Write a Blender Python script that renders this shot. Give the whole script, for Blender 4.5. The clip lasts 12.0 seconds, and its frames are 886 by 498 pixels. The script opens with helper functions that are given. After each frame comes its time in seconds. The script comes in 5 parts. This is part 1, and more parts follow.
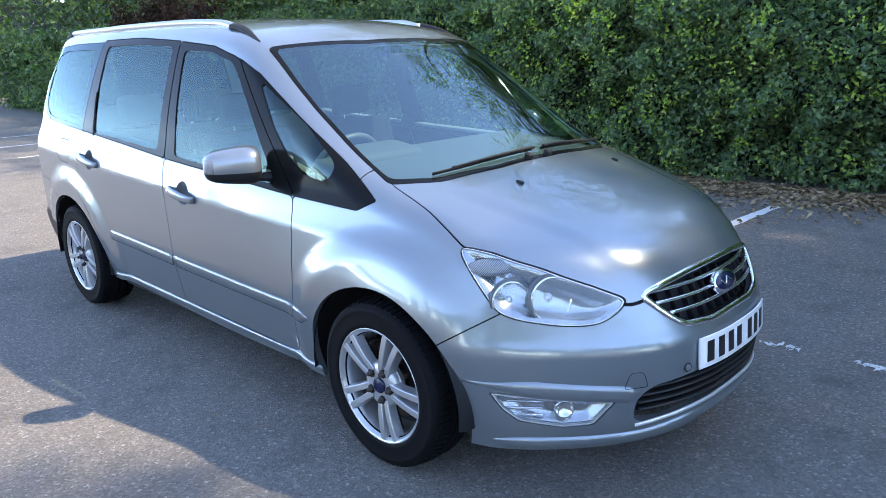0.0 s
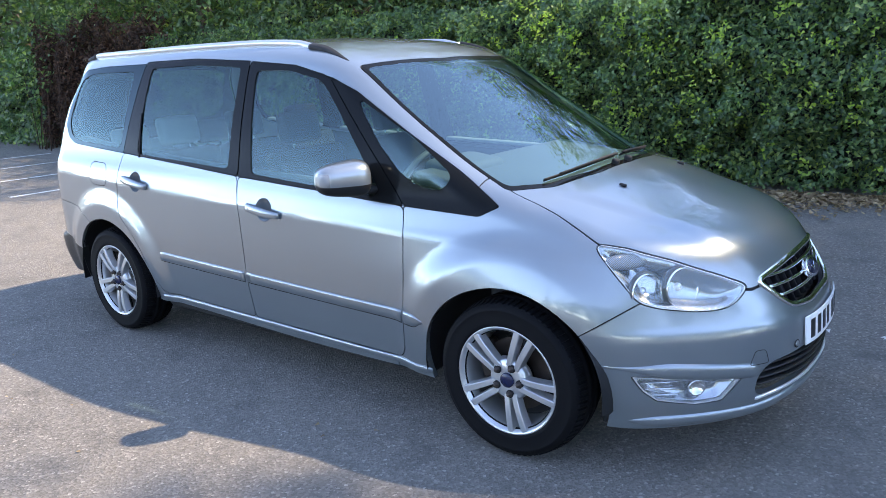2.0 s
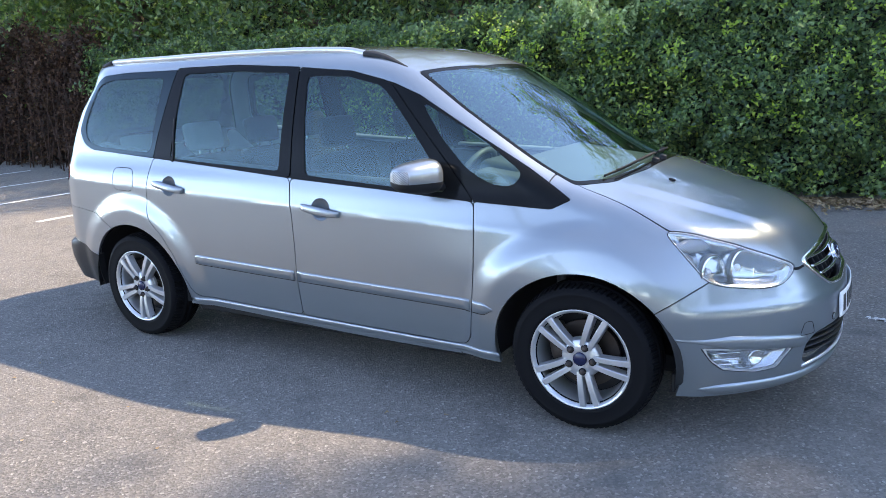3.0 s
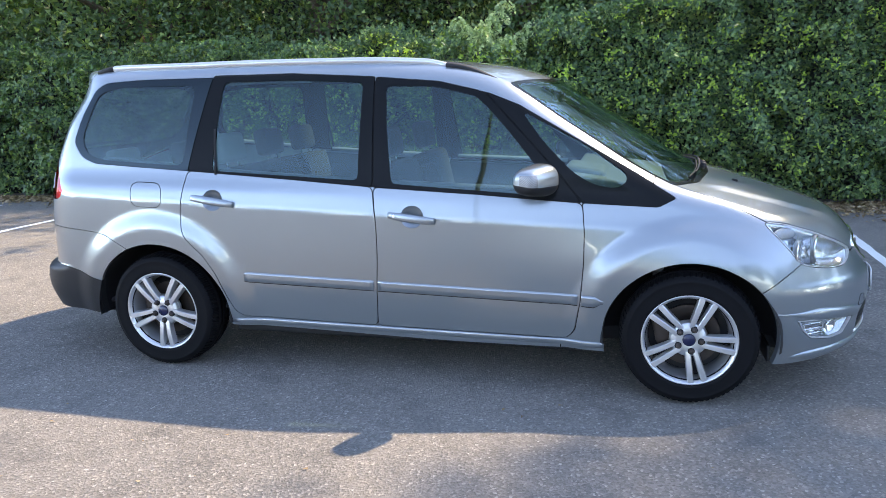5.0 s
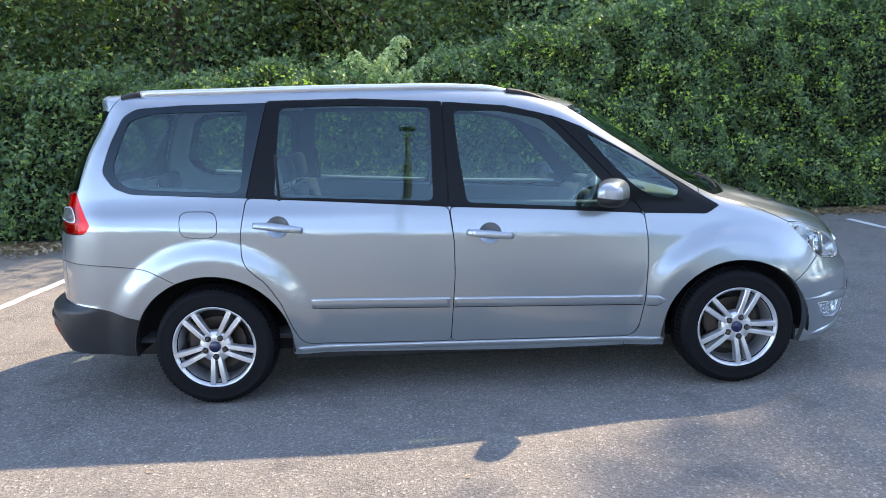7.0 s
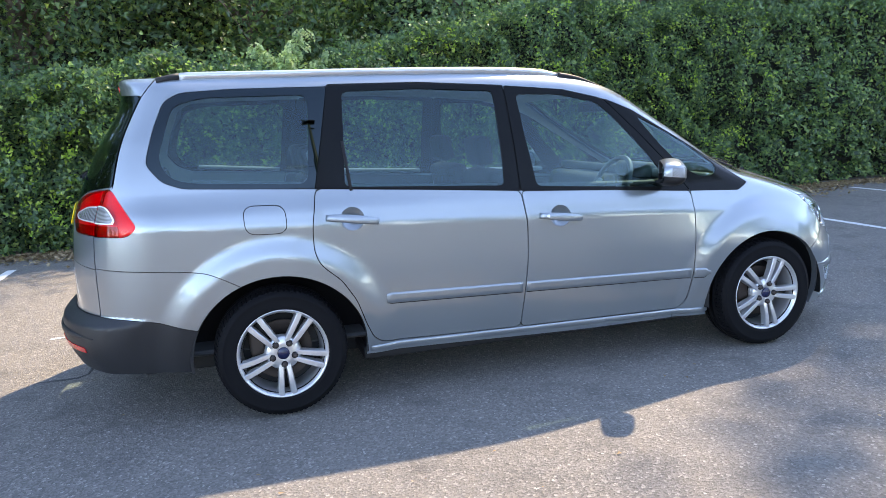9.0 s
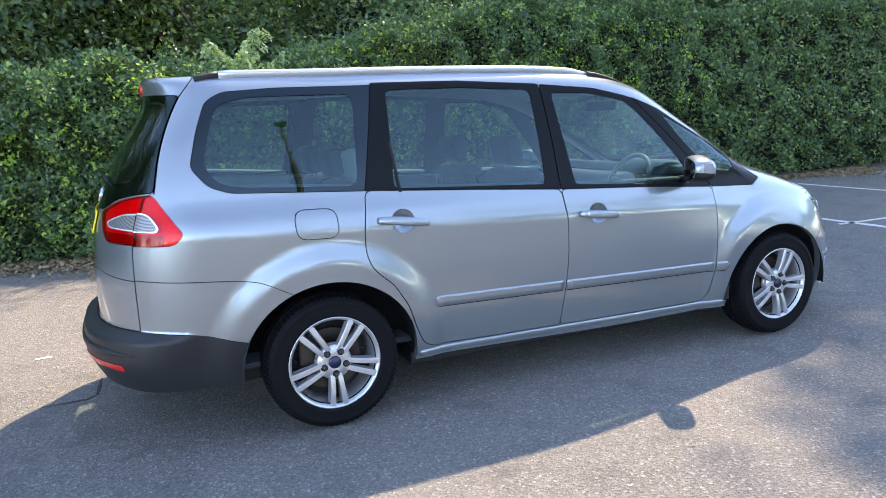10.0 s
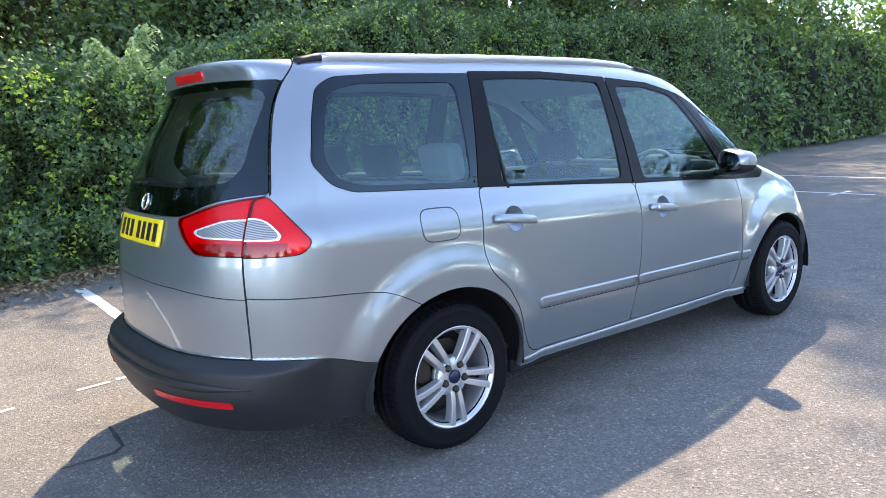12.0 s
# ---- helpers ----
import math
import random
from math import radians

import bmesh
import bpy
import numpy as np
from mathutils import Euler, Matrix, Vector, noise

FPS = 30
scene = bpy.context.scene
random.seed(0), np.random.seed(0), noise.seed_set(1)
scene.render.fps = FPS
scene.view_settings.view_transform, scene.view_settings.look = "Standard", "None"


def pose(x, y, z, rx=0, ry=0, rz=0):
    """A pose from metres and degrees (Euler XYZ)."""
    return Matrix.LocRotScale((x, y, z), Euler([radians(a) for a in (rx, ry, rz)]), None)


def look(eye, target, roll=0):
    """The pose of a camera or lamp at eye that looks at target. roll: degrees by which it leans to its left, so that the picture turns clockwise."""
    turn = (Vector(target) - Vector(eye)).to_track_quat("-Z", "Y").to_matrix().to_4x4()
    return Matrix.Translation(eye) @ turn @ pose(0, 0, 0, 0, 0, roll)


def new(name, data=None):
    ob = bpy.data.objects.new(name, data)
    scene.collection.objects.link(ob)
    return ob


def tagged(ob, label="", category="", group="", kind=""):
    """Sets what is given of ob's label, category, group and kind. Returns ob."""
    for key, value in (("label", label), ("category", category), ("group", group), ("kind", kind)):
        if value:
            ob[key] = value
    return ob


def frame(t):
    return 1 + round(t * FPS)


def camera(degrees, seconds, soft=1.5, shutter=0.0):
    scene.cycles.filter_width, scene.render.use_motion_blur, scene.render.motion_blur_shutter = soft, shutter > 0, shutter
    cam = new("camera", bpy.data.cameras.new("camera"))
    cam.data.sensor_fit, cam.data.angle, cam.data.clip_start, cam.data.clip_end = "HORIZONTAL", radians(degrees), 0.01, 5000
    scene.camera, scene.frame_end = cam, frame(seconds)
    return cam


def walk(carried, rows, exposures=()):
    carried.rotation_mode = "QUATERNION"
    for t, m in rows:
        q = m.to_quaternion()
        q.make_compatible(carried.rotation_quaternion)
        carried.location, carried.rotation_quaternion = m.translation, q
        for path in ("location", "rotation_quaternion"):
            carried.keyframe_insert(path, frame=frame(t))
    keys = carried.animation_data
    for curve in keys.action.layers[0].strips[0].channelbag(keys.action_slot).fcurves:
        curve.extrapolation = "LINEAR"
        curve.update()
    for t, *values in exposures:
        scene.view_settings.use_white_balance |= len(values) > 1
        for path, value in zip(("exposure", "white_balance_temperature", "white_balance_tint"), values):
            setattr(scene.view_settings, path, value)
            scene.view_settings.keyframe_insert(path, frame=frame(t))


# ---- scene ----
cam = camera(62.3, 12.0, 0.85)
PATH = [
    (0, (3.347, -2.456, 1.52), (1.99, -1.085, 0.991), -1.9),
    (0.5, (3.338, -2.521, 1.521), (2.001, -1.132, 0.991), -2.0),
    (1, (3.251, -2.75, 1.518), (1.945, -1.327, 0.999), -2.4),
    (1.5, (3.113, -2.915, 1.524), (1.853, -1.447, 1.018), -2.6),
    (2, (2.87, -3.107, 1.54), (1.683, -1.574, 1.049), -2.7),
    (2.5, (2.686, -3.403, 1.532), (1.579, -1.807, 1.055), -2.5),
    (3, (2.449, -3.665, 1.528), (1.446, -1.998, 1.065), -2.3),
    (3.2, (2.315, -3.737, 1.519), (1.353, -2.044, 1.061), -2.2),
    (4.8, (1.236, -4.336, 1.499), (0.705, -2.454, 1.074), -1.1),
    (5, (1.115, -4.373, 1.505), (0.634, -2.477, 1.088), -1.3),
    (5.5, (0.771, -4.524, 1.506), (0.413, -2.598, 1.105), -1.3),
    (6, (0.421, -4.596, 1.48), (0.2, -2.645, 1.102), -1.4),
    (6.5, (0.079, -4.637, 1.477), (-0.01, -2.671, 1.122), -1.5),
    (7, (-0.302, -4.718, 1.478), (-0.24, -2.748, 1.14), -1.7),
    (7.2, (-0.419, -4.729, 1.458), (-0.303, -2.759, 1.13), -1.9),
    (8.8, (-1.526, -4.496, 1.434), (-1.009, -2.595, 1.087), -2.2),
    (9, (-1.643, -4.421, 1.427), (-1.081, -2.533, 1.079), -2.3),
    (9.5, (-1.943, -4.281, 1.427), (-1.273, -2.429, 1.076), -2.5),
    (10, (-2.255, -4.133, 1.44), (-1.472, -2.326, 1.088), -2.7),
    (10.5, (-2.494, -3.904, 1.419), (-1.602, -2.148, 1.068), -2.7),
    (11, (-2.818, -3.694, 1.406), (-1.804, -2.005, 1.059), -2.9),
    (11.5, (-3.074, -3.5, 1.402), (-1.95, -1.881, 1.059), -2.9),
    (12, (-3.323, -3.201, 1.404), (-2.09, -1.664, 1.063), -2.9),
]
walk(cam, [(t, look(eye, target, roll)) for t, eye, target, roll in PATH], [(0, 2.22, 7450, 13), (3, 2.29, 8050, 14.5), (6.5, 2.47, 8300, 14.5), (12, 2.45, 8100, 14.5)])


# ---- daylight: a high sun ahead of the car on its far side, clear sky ----
SUN_WAY = Vector((0.63, 0.56, 1.0)).normalized()
world = bpy.data.worlds.new("sky")
scene.world = world
world.use_nodes = True
sky = world.node_tree.nodes.new("ShaderNodeTexSky")
sky.sky_type, sky.sun_disc = "NISHITA", False
sky.sun_elevation = math.asin(SUN_WAY.z)
sky.sun_rotation = math.atan2(SUN_WAY.x, SUN_WAY.y)
sky.air_density, sky.dust_density, sky.ozone_density = 0.5, 0.0, 1.2
world.node_tree.links.new(sky.outputs[0], world.node_tree.nodes["Background"].inputs[0])
world.node_tree.nodes["Background"].inputs[1].default_value = 0.275
sun = new("sun", bpy.data.lights.new("sun", "SUN"))
sun.data.energy, sun.data.angle, sun.data.color = 2.15, radians(0.9), (1.0, 0.915, 0.79)
sun.matrix_world = look(SUN_WAY * 40, (0, 0, 0))


# ---- materials ----
class Nodes:
    """A short hand for a material's node tree."""
    def __init__(self, name):
        self.m = bpy.data.materials.new(name)
        self.m.use_nodes = True
        self.t = self.m.node_tree
        self.p = self.t.nodes["Principled BSDF"]
        self.out = self.t.nodes["Material Output"]
        self.place = self.t.nodes.new("ShaderNodeTexCoord").outputs["Object"]

    def add(self, kind):
        return self.t.nodes.new("ShaderNode" + kind)

    def link(self, a, b):
        self.t.links.new(a, b)

    def noise(self, scale, detail=4.0, rough=0.55, stretch=None):
        n = self.add("TexNoise")
        n.inputs["Scale"].default_value, n.inputs["Detail"].default_value, n.inputs["Roughness"].default_value = scale, detail, rough
        at = self.place
        if stretch:
            mp = self.add("Mapping")
            mp.inputs["Scale"].default_value = stretch
            self.link(at, mp.inputs[0])
            at = mp.outputs[0]
        self.link(at, n.inputs["Vector"])
        return n.outputs["Fac"]

    def ramp(self, fac, stops):
        r = self.add("ValToRGB")
        while len(r.color_ramp.elements) < len(stops):
            r.color_ramp.elements.new(0.5)
        for e, (pos, col) in zip(r.color_ramp.elements, stops):
            e.position = pos
            e.color = (*col, 1) if len(col) == 3 else col
        self.link(fac, r.inputs[0])
        return r.outputs["Color"]

    def mix(self, fac, a, b, blend="MIX"):
        m = self.add("Mix")
        m.data_type, m.blend_type = "RGBA", blend
        for sock, v in ((m.inputs[0], fac), (m.inputs[6], a), (m.inputs[7], b)):
            if isinstance(v, (int, float)):
                sock.default_value = v
            elif isinstance(v, tuple):
                sock.default_value = (*v, 1)
            else:
                self.link(v, sock)
        return m.outputs[2]

    def span(self, fac, lo, hi):
        m = self.add("MapRange")
        m.inputs[3].default_value, m.inputs[4].default_value = lo, hi
        self.link(fac, m.inputs[0])
        return m.outputs[0]

    def bump(self, height, strength, distance):
        b = self.add("Bump")
        b.inputs["Strength"].default_value, b.inputs["Distance"].default_value = strength, distance
        self.link(height, b.inputs["Height"])
        self.link(b.outputs[0], self.p.inputs["Normal"])
        return b

    def set(self, **values):
        for k, v in values.items():
            s = self.p.inputs[k.replace("_", " ")]
            if isinstance(v, bpy.types.NodeSocket):
                self.link(v, s)
            elif isinstance(v, tuple):
                s.default_value = (*v, 1) if len(v) == 3 and s.type == "RGBA" else v
            else:
                s.default_value = v
        return self


def plain(name, color, rough=0.5, metal=0.0, grain=60.0, vary=0.12, relief=0.15, depth=0.0006, **more):
    """A surface of one colour with fine grain, slight mottling and relief."""
    n = Nodes(name)
    big, fine = n.noise(2.3, 3), n.noise(grain, 5)
    dark = tuple(c * (1 - vary) for c in color)
    light = tuple(min(1, c * (1 + vary)) for c in color)
    n.set(Base_Color=n.mix(n.mix(0.5, big, fine), dark, light), Metallic=metal, Roughness=n.span(fine, rough * 0.85, min(1, rough * 1.15)), **more)
    if relief:
        n.bump(fine, relief, depth)
    return n.m


def car_paint(name):
    n = Nodes(name)
    dust = n.noise(2.2, 1)
    n.set(Base_Color=n.mix(dust, (0.228, 0.262, 0.286), (0.248, 0.282, 0.305)), Metallic=0.66, Roughness=0.275, Coat_Weight=1.0, Coat_Roughness=0.012, Coat_IOR=1.56)
    return n.m


def pane(name, tint, rough=0.0, shine=0.08, sheen=(0.80, 0.96, 1.0)):
    """Thin glass: tinted see-through under a clear gloss that grows at flat angles."""
    n = Nodes(name)
    n.t.nodes.remove(n.p)
    see, gloss, mix = n.add("BsdfTransparent"), n.add("BsdfGlossy"), n.add("MixShader")
    see.inputs[0].default_value = (*tint, 1)
    gloss.inputs["Roughness"].default_value = rough
    gloss.inputs["Color"].default_value = (*sheen, 1)
    facing_away, steep = n.add("LayerWeight"), n.add("Math")
    facing_away.inputs[0].default_value = 0.5
    steep.operation, steep.inputs[1].default_value = "POWER", 6.0
    n.link(facing_away.outputs["Facing"], steep.inputs[0])
    n.link(n.span(steep.outputs[0], shine, 1.0), mix.inputs[0])
    n.link(see.outputs[0], mix.inputs[1])
    n.link(gloss.outputs[0], mix.inputs[2])
    n.link(mix.outputs[0], n.out.inputs[0])
    return n.m


def leaf_matter(name, stops, thin_share=0.35, gloss=0.42, patchy=0.45):
    """Leaves that vary one by one and let some light through."""
    n = Nodes(name)
    geo = n.add("NewGeometry")
    col = n.ramp(geo.outputs["Random Per Island"], stops)
    patch = n.noise(0.9, 3)
    col = n.mix(n.span(patch, 0.0, patchy), col, (0.062, 0.114, 0.045), "MIX")
    n.set(Base_Color=col, Roughness=gloss, Specular_IOR_Level=0.5)
    thin, mix = n.add("BsdfTranslucent"), n.add("MixShader")
    n.link(n.mix(1.0, col, (1.45, 1.75, 0.75), "MULTIPLY"), thin.inputs[0])
    mix.inputs[0].default_value = thin_share
    n.link(n.p.outputs[0], mix.inputs[1])
    n.link(thin.outputs[0], mix.inputs[2])
    n.link(mix.outputs[0], n.out.inputs[0])
    return n.m


def asphalt(name):
    n = Nodes(name)
    v = n.add("TexVoronoi")
    v.inputs["Scale"].default_value = 95
    n.link(n.place, v.inputs["Vector"])
    stones = n.ramp(v.outputs["Color"], [(0.0, (0.048, 0.045, 0.043)), (0.45, (0.150, 0.141, 0.130)), (0.8, (0.26, 0.238, 0.21)), (1.0, (0.62, 0.58, 0.52))])
    grit, patch, blot = n.noise(420, 3), n.noise(0.55, 5, 0.6), n.noise(3.4, 4, 0.65)
    col = n.mix(0.35, stones, n.mix(grit, (0.06, 0.057, 0.053), (0.26, 0.24, 0.215)))
    col = n.mix(n.span(patch, -0.15, 0.55), col, (0.300, 0.272, 0.238))
    col = n.mix(n.ramp(blot, [(0.52, (0, 0, 0)), (0.72, (0.45, 0.45, 0.45))]), col, (0.075, 0.072, 0.07))
    chips = n.add("TexVoronoi")
    chips.inputs["Scale"].default_value = 21
    n.link(n.place, chips.inputs["Vector"])
    chip = n.ramp(chips.outputs["Distance"], [(0.05, (1, 1, 1)), (0.085, (0, 0, 0))])
    col = n.mix(n.mix(1.0, chip, n.ramp(n.noise(9, 2), [(0.5, (0, 0, 0)), (0.56, (0.8, 0.8, 0.8))]), "MULTIPLY"), col, (0.52, 0.50, 0.46))
    n.set(Base_Color=col, Roughness=n.span(grit, 0.75, 0.95), Specular_IOR_Level=0.35)
    h = n.mix(0.5, v.outputs["Distance"], grit)
    n.bump(h, 1.0, 0.012)
    return n.m


def ribbed(name, low, high):
    """A clear lens over fine upright ribs."""
    n = Nodes(name)
    w = n.add("TexWave")
    w.bands_direction = "DIAGONAL"
    w.inputs["Scale"].default_value, w.inputs["Distortion"].default_value = 75, 0.3
    n.link(n.place, w.inputs["Vector"])
    n.set(Base_Color=n.mix(w.outputs["Fac"], low, high), Roughness=0.15, Coat_Weight=0.6, Metallic=0.3)
    n.bump(w.outputs["Fac"], 0.4, 0.002)
    return n.m


PAINT = car_paint("silver_blue_car_paint")
BLACK_TRIM = plain("black_gloss_trim", (0.008, 0.009, 0.010), 0.12, relief=0.02, vary=0.25, Specular_IOR_Level=0.08)
BLACK_PLASTIC = plain("black_textured_plastic", (0.012, 0.0125, 0.014), 0.6, grain=350, relief=0.3, vary=0.2, Specular_IOR_Level=0.3)
GREY_PLASTIC = plain("dark_grey_bumper_plastic", (0.014, 0.015, 0.017), 0.46, grain=350, relief=0.3, vary=0.2, Specular_IOR_Level=0.4)
GAP = plain("shut_line_dark", (0.006, 0.006, 0.007), 0.9, relief=0)
CHROME = plain("chrome", (0.82, 0.83, 0.84), 0.10, 1.0, relief=0, vary=0.03)
SATIN = plain("satin_silver_plastic", (0.72, 0.73, 0.74), 0.30, 0.55, relief=0.03, vary=0.06)
LAMP_DARK = plain("grey_lamp_mask", (0.10, 0.105, 0.11), 0.3, 0.4, relief=0.05)
LAMP_BOWL = plain("white_lamp_bowl", (0.86, 0.86, 0.86), 0.3, 0.2, relief=0.5, vary=0.15, grain=90, depth=0.004)
LAMP_PALE = plain("pale_lamp_housing", (0.46, 0.48, 0.50), 0.20, 0.85, relief=0.06, vary=0.05, grain=35, depth=0.002)
ALLOY = plain("silver_alloy", (0.54, 0.55, 0.565), 0.32, 0.75, relief=0.05, vary=0.08, grain=120)
RAIL = plain("brushed_silver_rail", (0.50, 0.52, 0.55), 0.32, 0.8, relief=0.03, vary=0.06)
RUBBER = plain("tyre_rubber", (0.0050, 0.0053, 0.0065), 0.7, grain=160, relief=0.25, vary=0.3, Specular_IOR_Level=0.10)
STEEL = plain("rusty_steel_disc", (0.055, 0.042, 0.036), 0.6, 0.5, vary=0.3)
SIDE_GLASS = pane("tinted_side_glass", (0.46, 0.62, 0.61), shine=0.086, sheen=(0.50, 0.71, 0.75))
FRIT = pane("black_edged_glass", (0.004, 0.005, 0.006), shine=0.055, sheen=(0.62, 0.82, 0.90))
SCREEN_GLASS = pane("windscreen_glass", (0.56, 0.72, 0.70), shine=0.185, sheen=(0.78, 0.98, 1.0))
REAR_GLASS = pane("dark_rear_glass", (0.34, 0.40, 0.38), shine=0.10)
CLEAR_LENS = pane("clear_lamp_lens", (0.95, 0.96, 0.97), shine=0.05)
RED_GLASS = pane("red_lamp_lens", (0.93, 0.004, 0.045), shine=0.030, rough=0.03)
DEEP_RED_GLASS = pane("deep_red_lamp_lens", (0.60, 0.002, 0.025), shine=0.030, rough=0.03)
RED_LENS = plain("red_reflector_plastic", (0.52, 0.004, 0.010), 0.2, relief=0.12, grain=220, depth=0.001, vary=0.2, Coat_Weight=0.35)
WHITE_LENS = ribbed("ribbed_clear_lens", (0.09, 0.095, 0.10), (0.34, 0.35, 0.36))
BLUE = plain("badge_blue", (0.008, 0.013, 0.045), 0.2, relief=0)
PLATE_WHITE = plain("white_number_plate", (0.80, 0.81, 0.80), 0.3, relief=0, vary=0.03)
PLATE_YELLOW = plain("yellow_number_plate", (0.82, 0.58, 0.02), 0.3, relief=0, vary=0.03)
INK = plain("plate_ink", (0.01, 0.01, 0.012), 0.4, relief=0)
FABRIC = plain("charcoal_seat_fabric", (0.018, 0.019, 0.022), 0.9, grain=260, relief=0.4, vary=0.25)
FABRIC_LIGHT = plain("pale_grey_seat_fabric", (0.30, 0.31, 0.30), 0.9, grain=260, relief=0.4)
LINING = plain("pale_headlining", (0.34, 0.345, 0.335), 0.95, grain=300, relief=0.2)
DASH = plain("dark_dashboard_plastic", (0.07, 0.075, 0.08), 0.7, grain=300, relief=0.35)
DASH_PALE = plain("pale_dashboard_plastic", (0.115, 0.125, 0.122), 0.75, grain=300, relief=0.3)
MIRROR = plain("mirror_glass", (0.22, 0.24, 0.26), 0.02, 1.0, relief=0, vary=0.0)
ASPHALT = asphalt("worn_asphalt")
LINE_PAINT = plain("worn_white_road_paint", (0.66, 0.66, 0.63), 0.8, grain=90, relief=0.5, depth=0.002, vary=0.25)
TAR = plain("old_tar", (0.045, 0.044, 0.043), 0.9, grain=120, relief=0.5, vary=0.3)
SOIL = plain("dark_soil", (0.06, 0.045, 0.032), 0.95, grain=40, relief=0.9, depth=0.02, vary=0.4)
LITTER = leaf_matter("dry_leaf_litter", [(0.0, (0.14, 0.085, 0.045)), (0.5, (0.26, 0.175, 0.10)), (1.0, (0.42, 0.32, 0.20))], 0.1, 0.8, 0.0)
IVY = leaf_matter("ivy_leaves", [(0.0, (0.022, 0.058, 0.032)), (0.5, (0.078, 0.152, 0.060)), (0.85, (0.165, 0.255, 0.090)), (1.0, (0.34, 0.43, 0.11))], 0.36, 0.36)
IVY_NEW = leaf_matter("young_ivy_leaves", [(0.0, (0.22, 0.38, 0.06)), (0.6, (0.38, 0.52, 0.08)), (1.0, (0.52, 0.62, 0.12))], 0.5)
SAPLING_LEAF = leaf_matter("sapling_leaves", [(0.0, (0.15, 0.23, 0.10)), (0.6, (0.30, 0.38, 0.18)), (1.0, (0.50, 0.56, 0.30))], 0.40, 0.35, 0.0)
DRY_LEAF = leaf_matter("brown_shrub_leaves", [(0.0, (0.018, 0.008, 0.005)), (0.6, (0.050, 0.022, 0.013)), (1.0, (0.12, 0.06, 0.035))], 0.15, 0.8, 0.0)
TREE_LEAF = leaf_matter("tree_leaves", [(0.0, (0.030, 0.066, 0.032)), (0.6, (0.066, 0.125, 0.048)), (1.0, (0.22, 0.28, 0.08))], 0.36)
POST_GREEN = plain("green_grey_painted_steel", (0.10, 0.125, 0.075), 0.5, grain=40, relief=0.1, vary=0.25)
BARK = plain("bark", (0.10, 0.075, 0.055), 0.95, grain=30, relief=1.0, depth=0.02, vary=0.45)
# near-black: the shade deep among twigs and leaves, put into the colour
FOLIAGE_SHADE = plain("foliage_shade", (0.012, 0.014, 0.007), 1.0, grain=25, relief=1.0, depth=0.05, vary=0.6)


# ---- the car's outer shape: four sheets (side, top, nose, tail) melted into one skin ----
def smooth(a, b, v):
    t = np.clip((v - a) / (b - a), 0, 1)
    return t * t * (3 - 2 * t)


def curve(xs, ys):
    """A smooth curve through the given knots (monotone cubic), straight beyond its ends."""
    xs, ys = np.array(xs, float), np.array(ys, float)
    d = np.diff(ys) / np.diff(xs)
    m = np.concatenate(([d[0]], np.where(d[1:] * d[:-1] > 0, 2 * d[1:] * d[:-1] / (d[1:] + d[:-1] + 1e-12), 0), [d[-1]]))

    def at(v):
        v = np.asarray(v, float)
        i = np.clip(np.searchsorted(xs, v) - 1, 0, len(xs) - 2)
        h = xs[i + 1] - xs[i]
        t = (v - xs[i]) / h
        c = np.clip(t, 0, 1)
        y = (ys[i] * (1 + 2 * c) * (1 - c) ** 2 + h * m[i] * c * (1 - c) ** 2 + ys[i + 1] * c * c * (3 - 2 * c) + h * m[i + 1] * c * c * (c - 1))
        return y + np.where(t < 0, t * h * m[i], 0) + np.where(t > 1, (t - 1) * h * m[i + 1], 0)
    return at


SECTION = curve((0.15, 0.25, 0.40, 0.55, 0.75, 0.885, 0.905, 0.93, 0.98, 1.05, 1.25, 1.45, 1.58, 1.70),
                (0.790, 0.816, 0.850, 0.876, 0.8875, 0.8890, 0.8870, 0.8815, 0.870, 0.850, 0.800, 0.736, 0.685, 0.615))
PROFILE = curve((-2.45, -2.15, -1.60, -0.90, -0.30, 0.10, 0.40, 0.62, 1.00, 1.50, 1.68, 1.90, 2.10, 2.20, 2.30, 2.40),
                (1.680, 1.698, 1.708, 1.714, 1.708, 1.688, 1.655, 1.600, 1.385, 1.085, 1.028, 0.958, 0.890, 0.842, 0.770, 0.680))
NOSE = curve((0.15, 0.22, 0.32, 0.45, 0.545, 0.575, 0.605, 0.72, 0.80, 1.10), (2.27, 2.325, 2.365, 2.379, 2.374, 2.366, 2.349, 2.298, 2.262, 2.10))
TAIL = curve((0.20, 0.30, 0.44, 0.52, 0.57, 0.75, 0.96, 1.13, 1.35, 1.56, 1.62, 1.68, 1.75), (2.375, 2.455, 2.508, 2.500, 2.428, 2.425, 2.405, 2.352, 2.245, 2.118, 2.108, 2.116, 2.110))
AXLES, WHEEL_Z, ARCHES = (1.425, -1.425), 0.325, (0.379, 0.394)


def smax(a, b, r):
    h = np.clip(r - np.abs(a - b), 0, None) / r
    return np.maximum(a, b) + h * h * r / 4


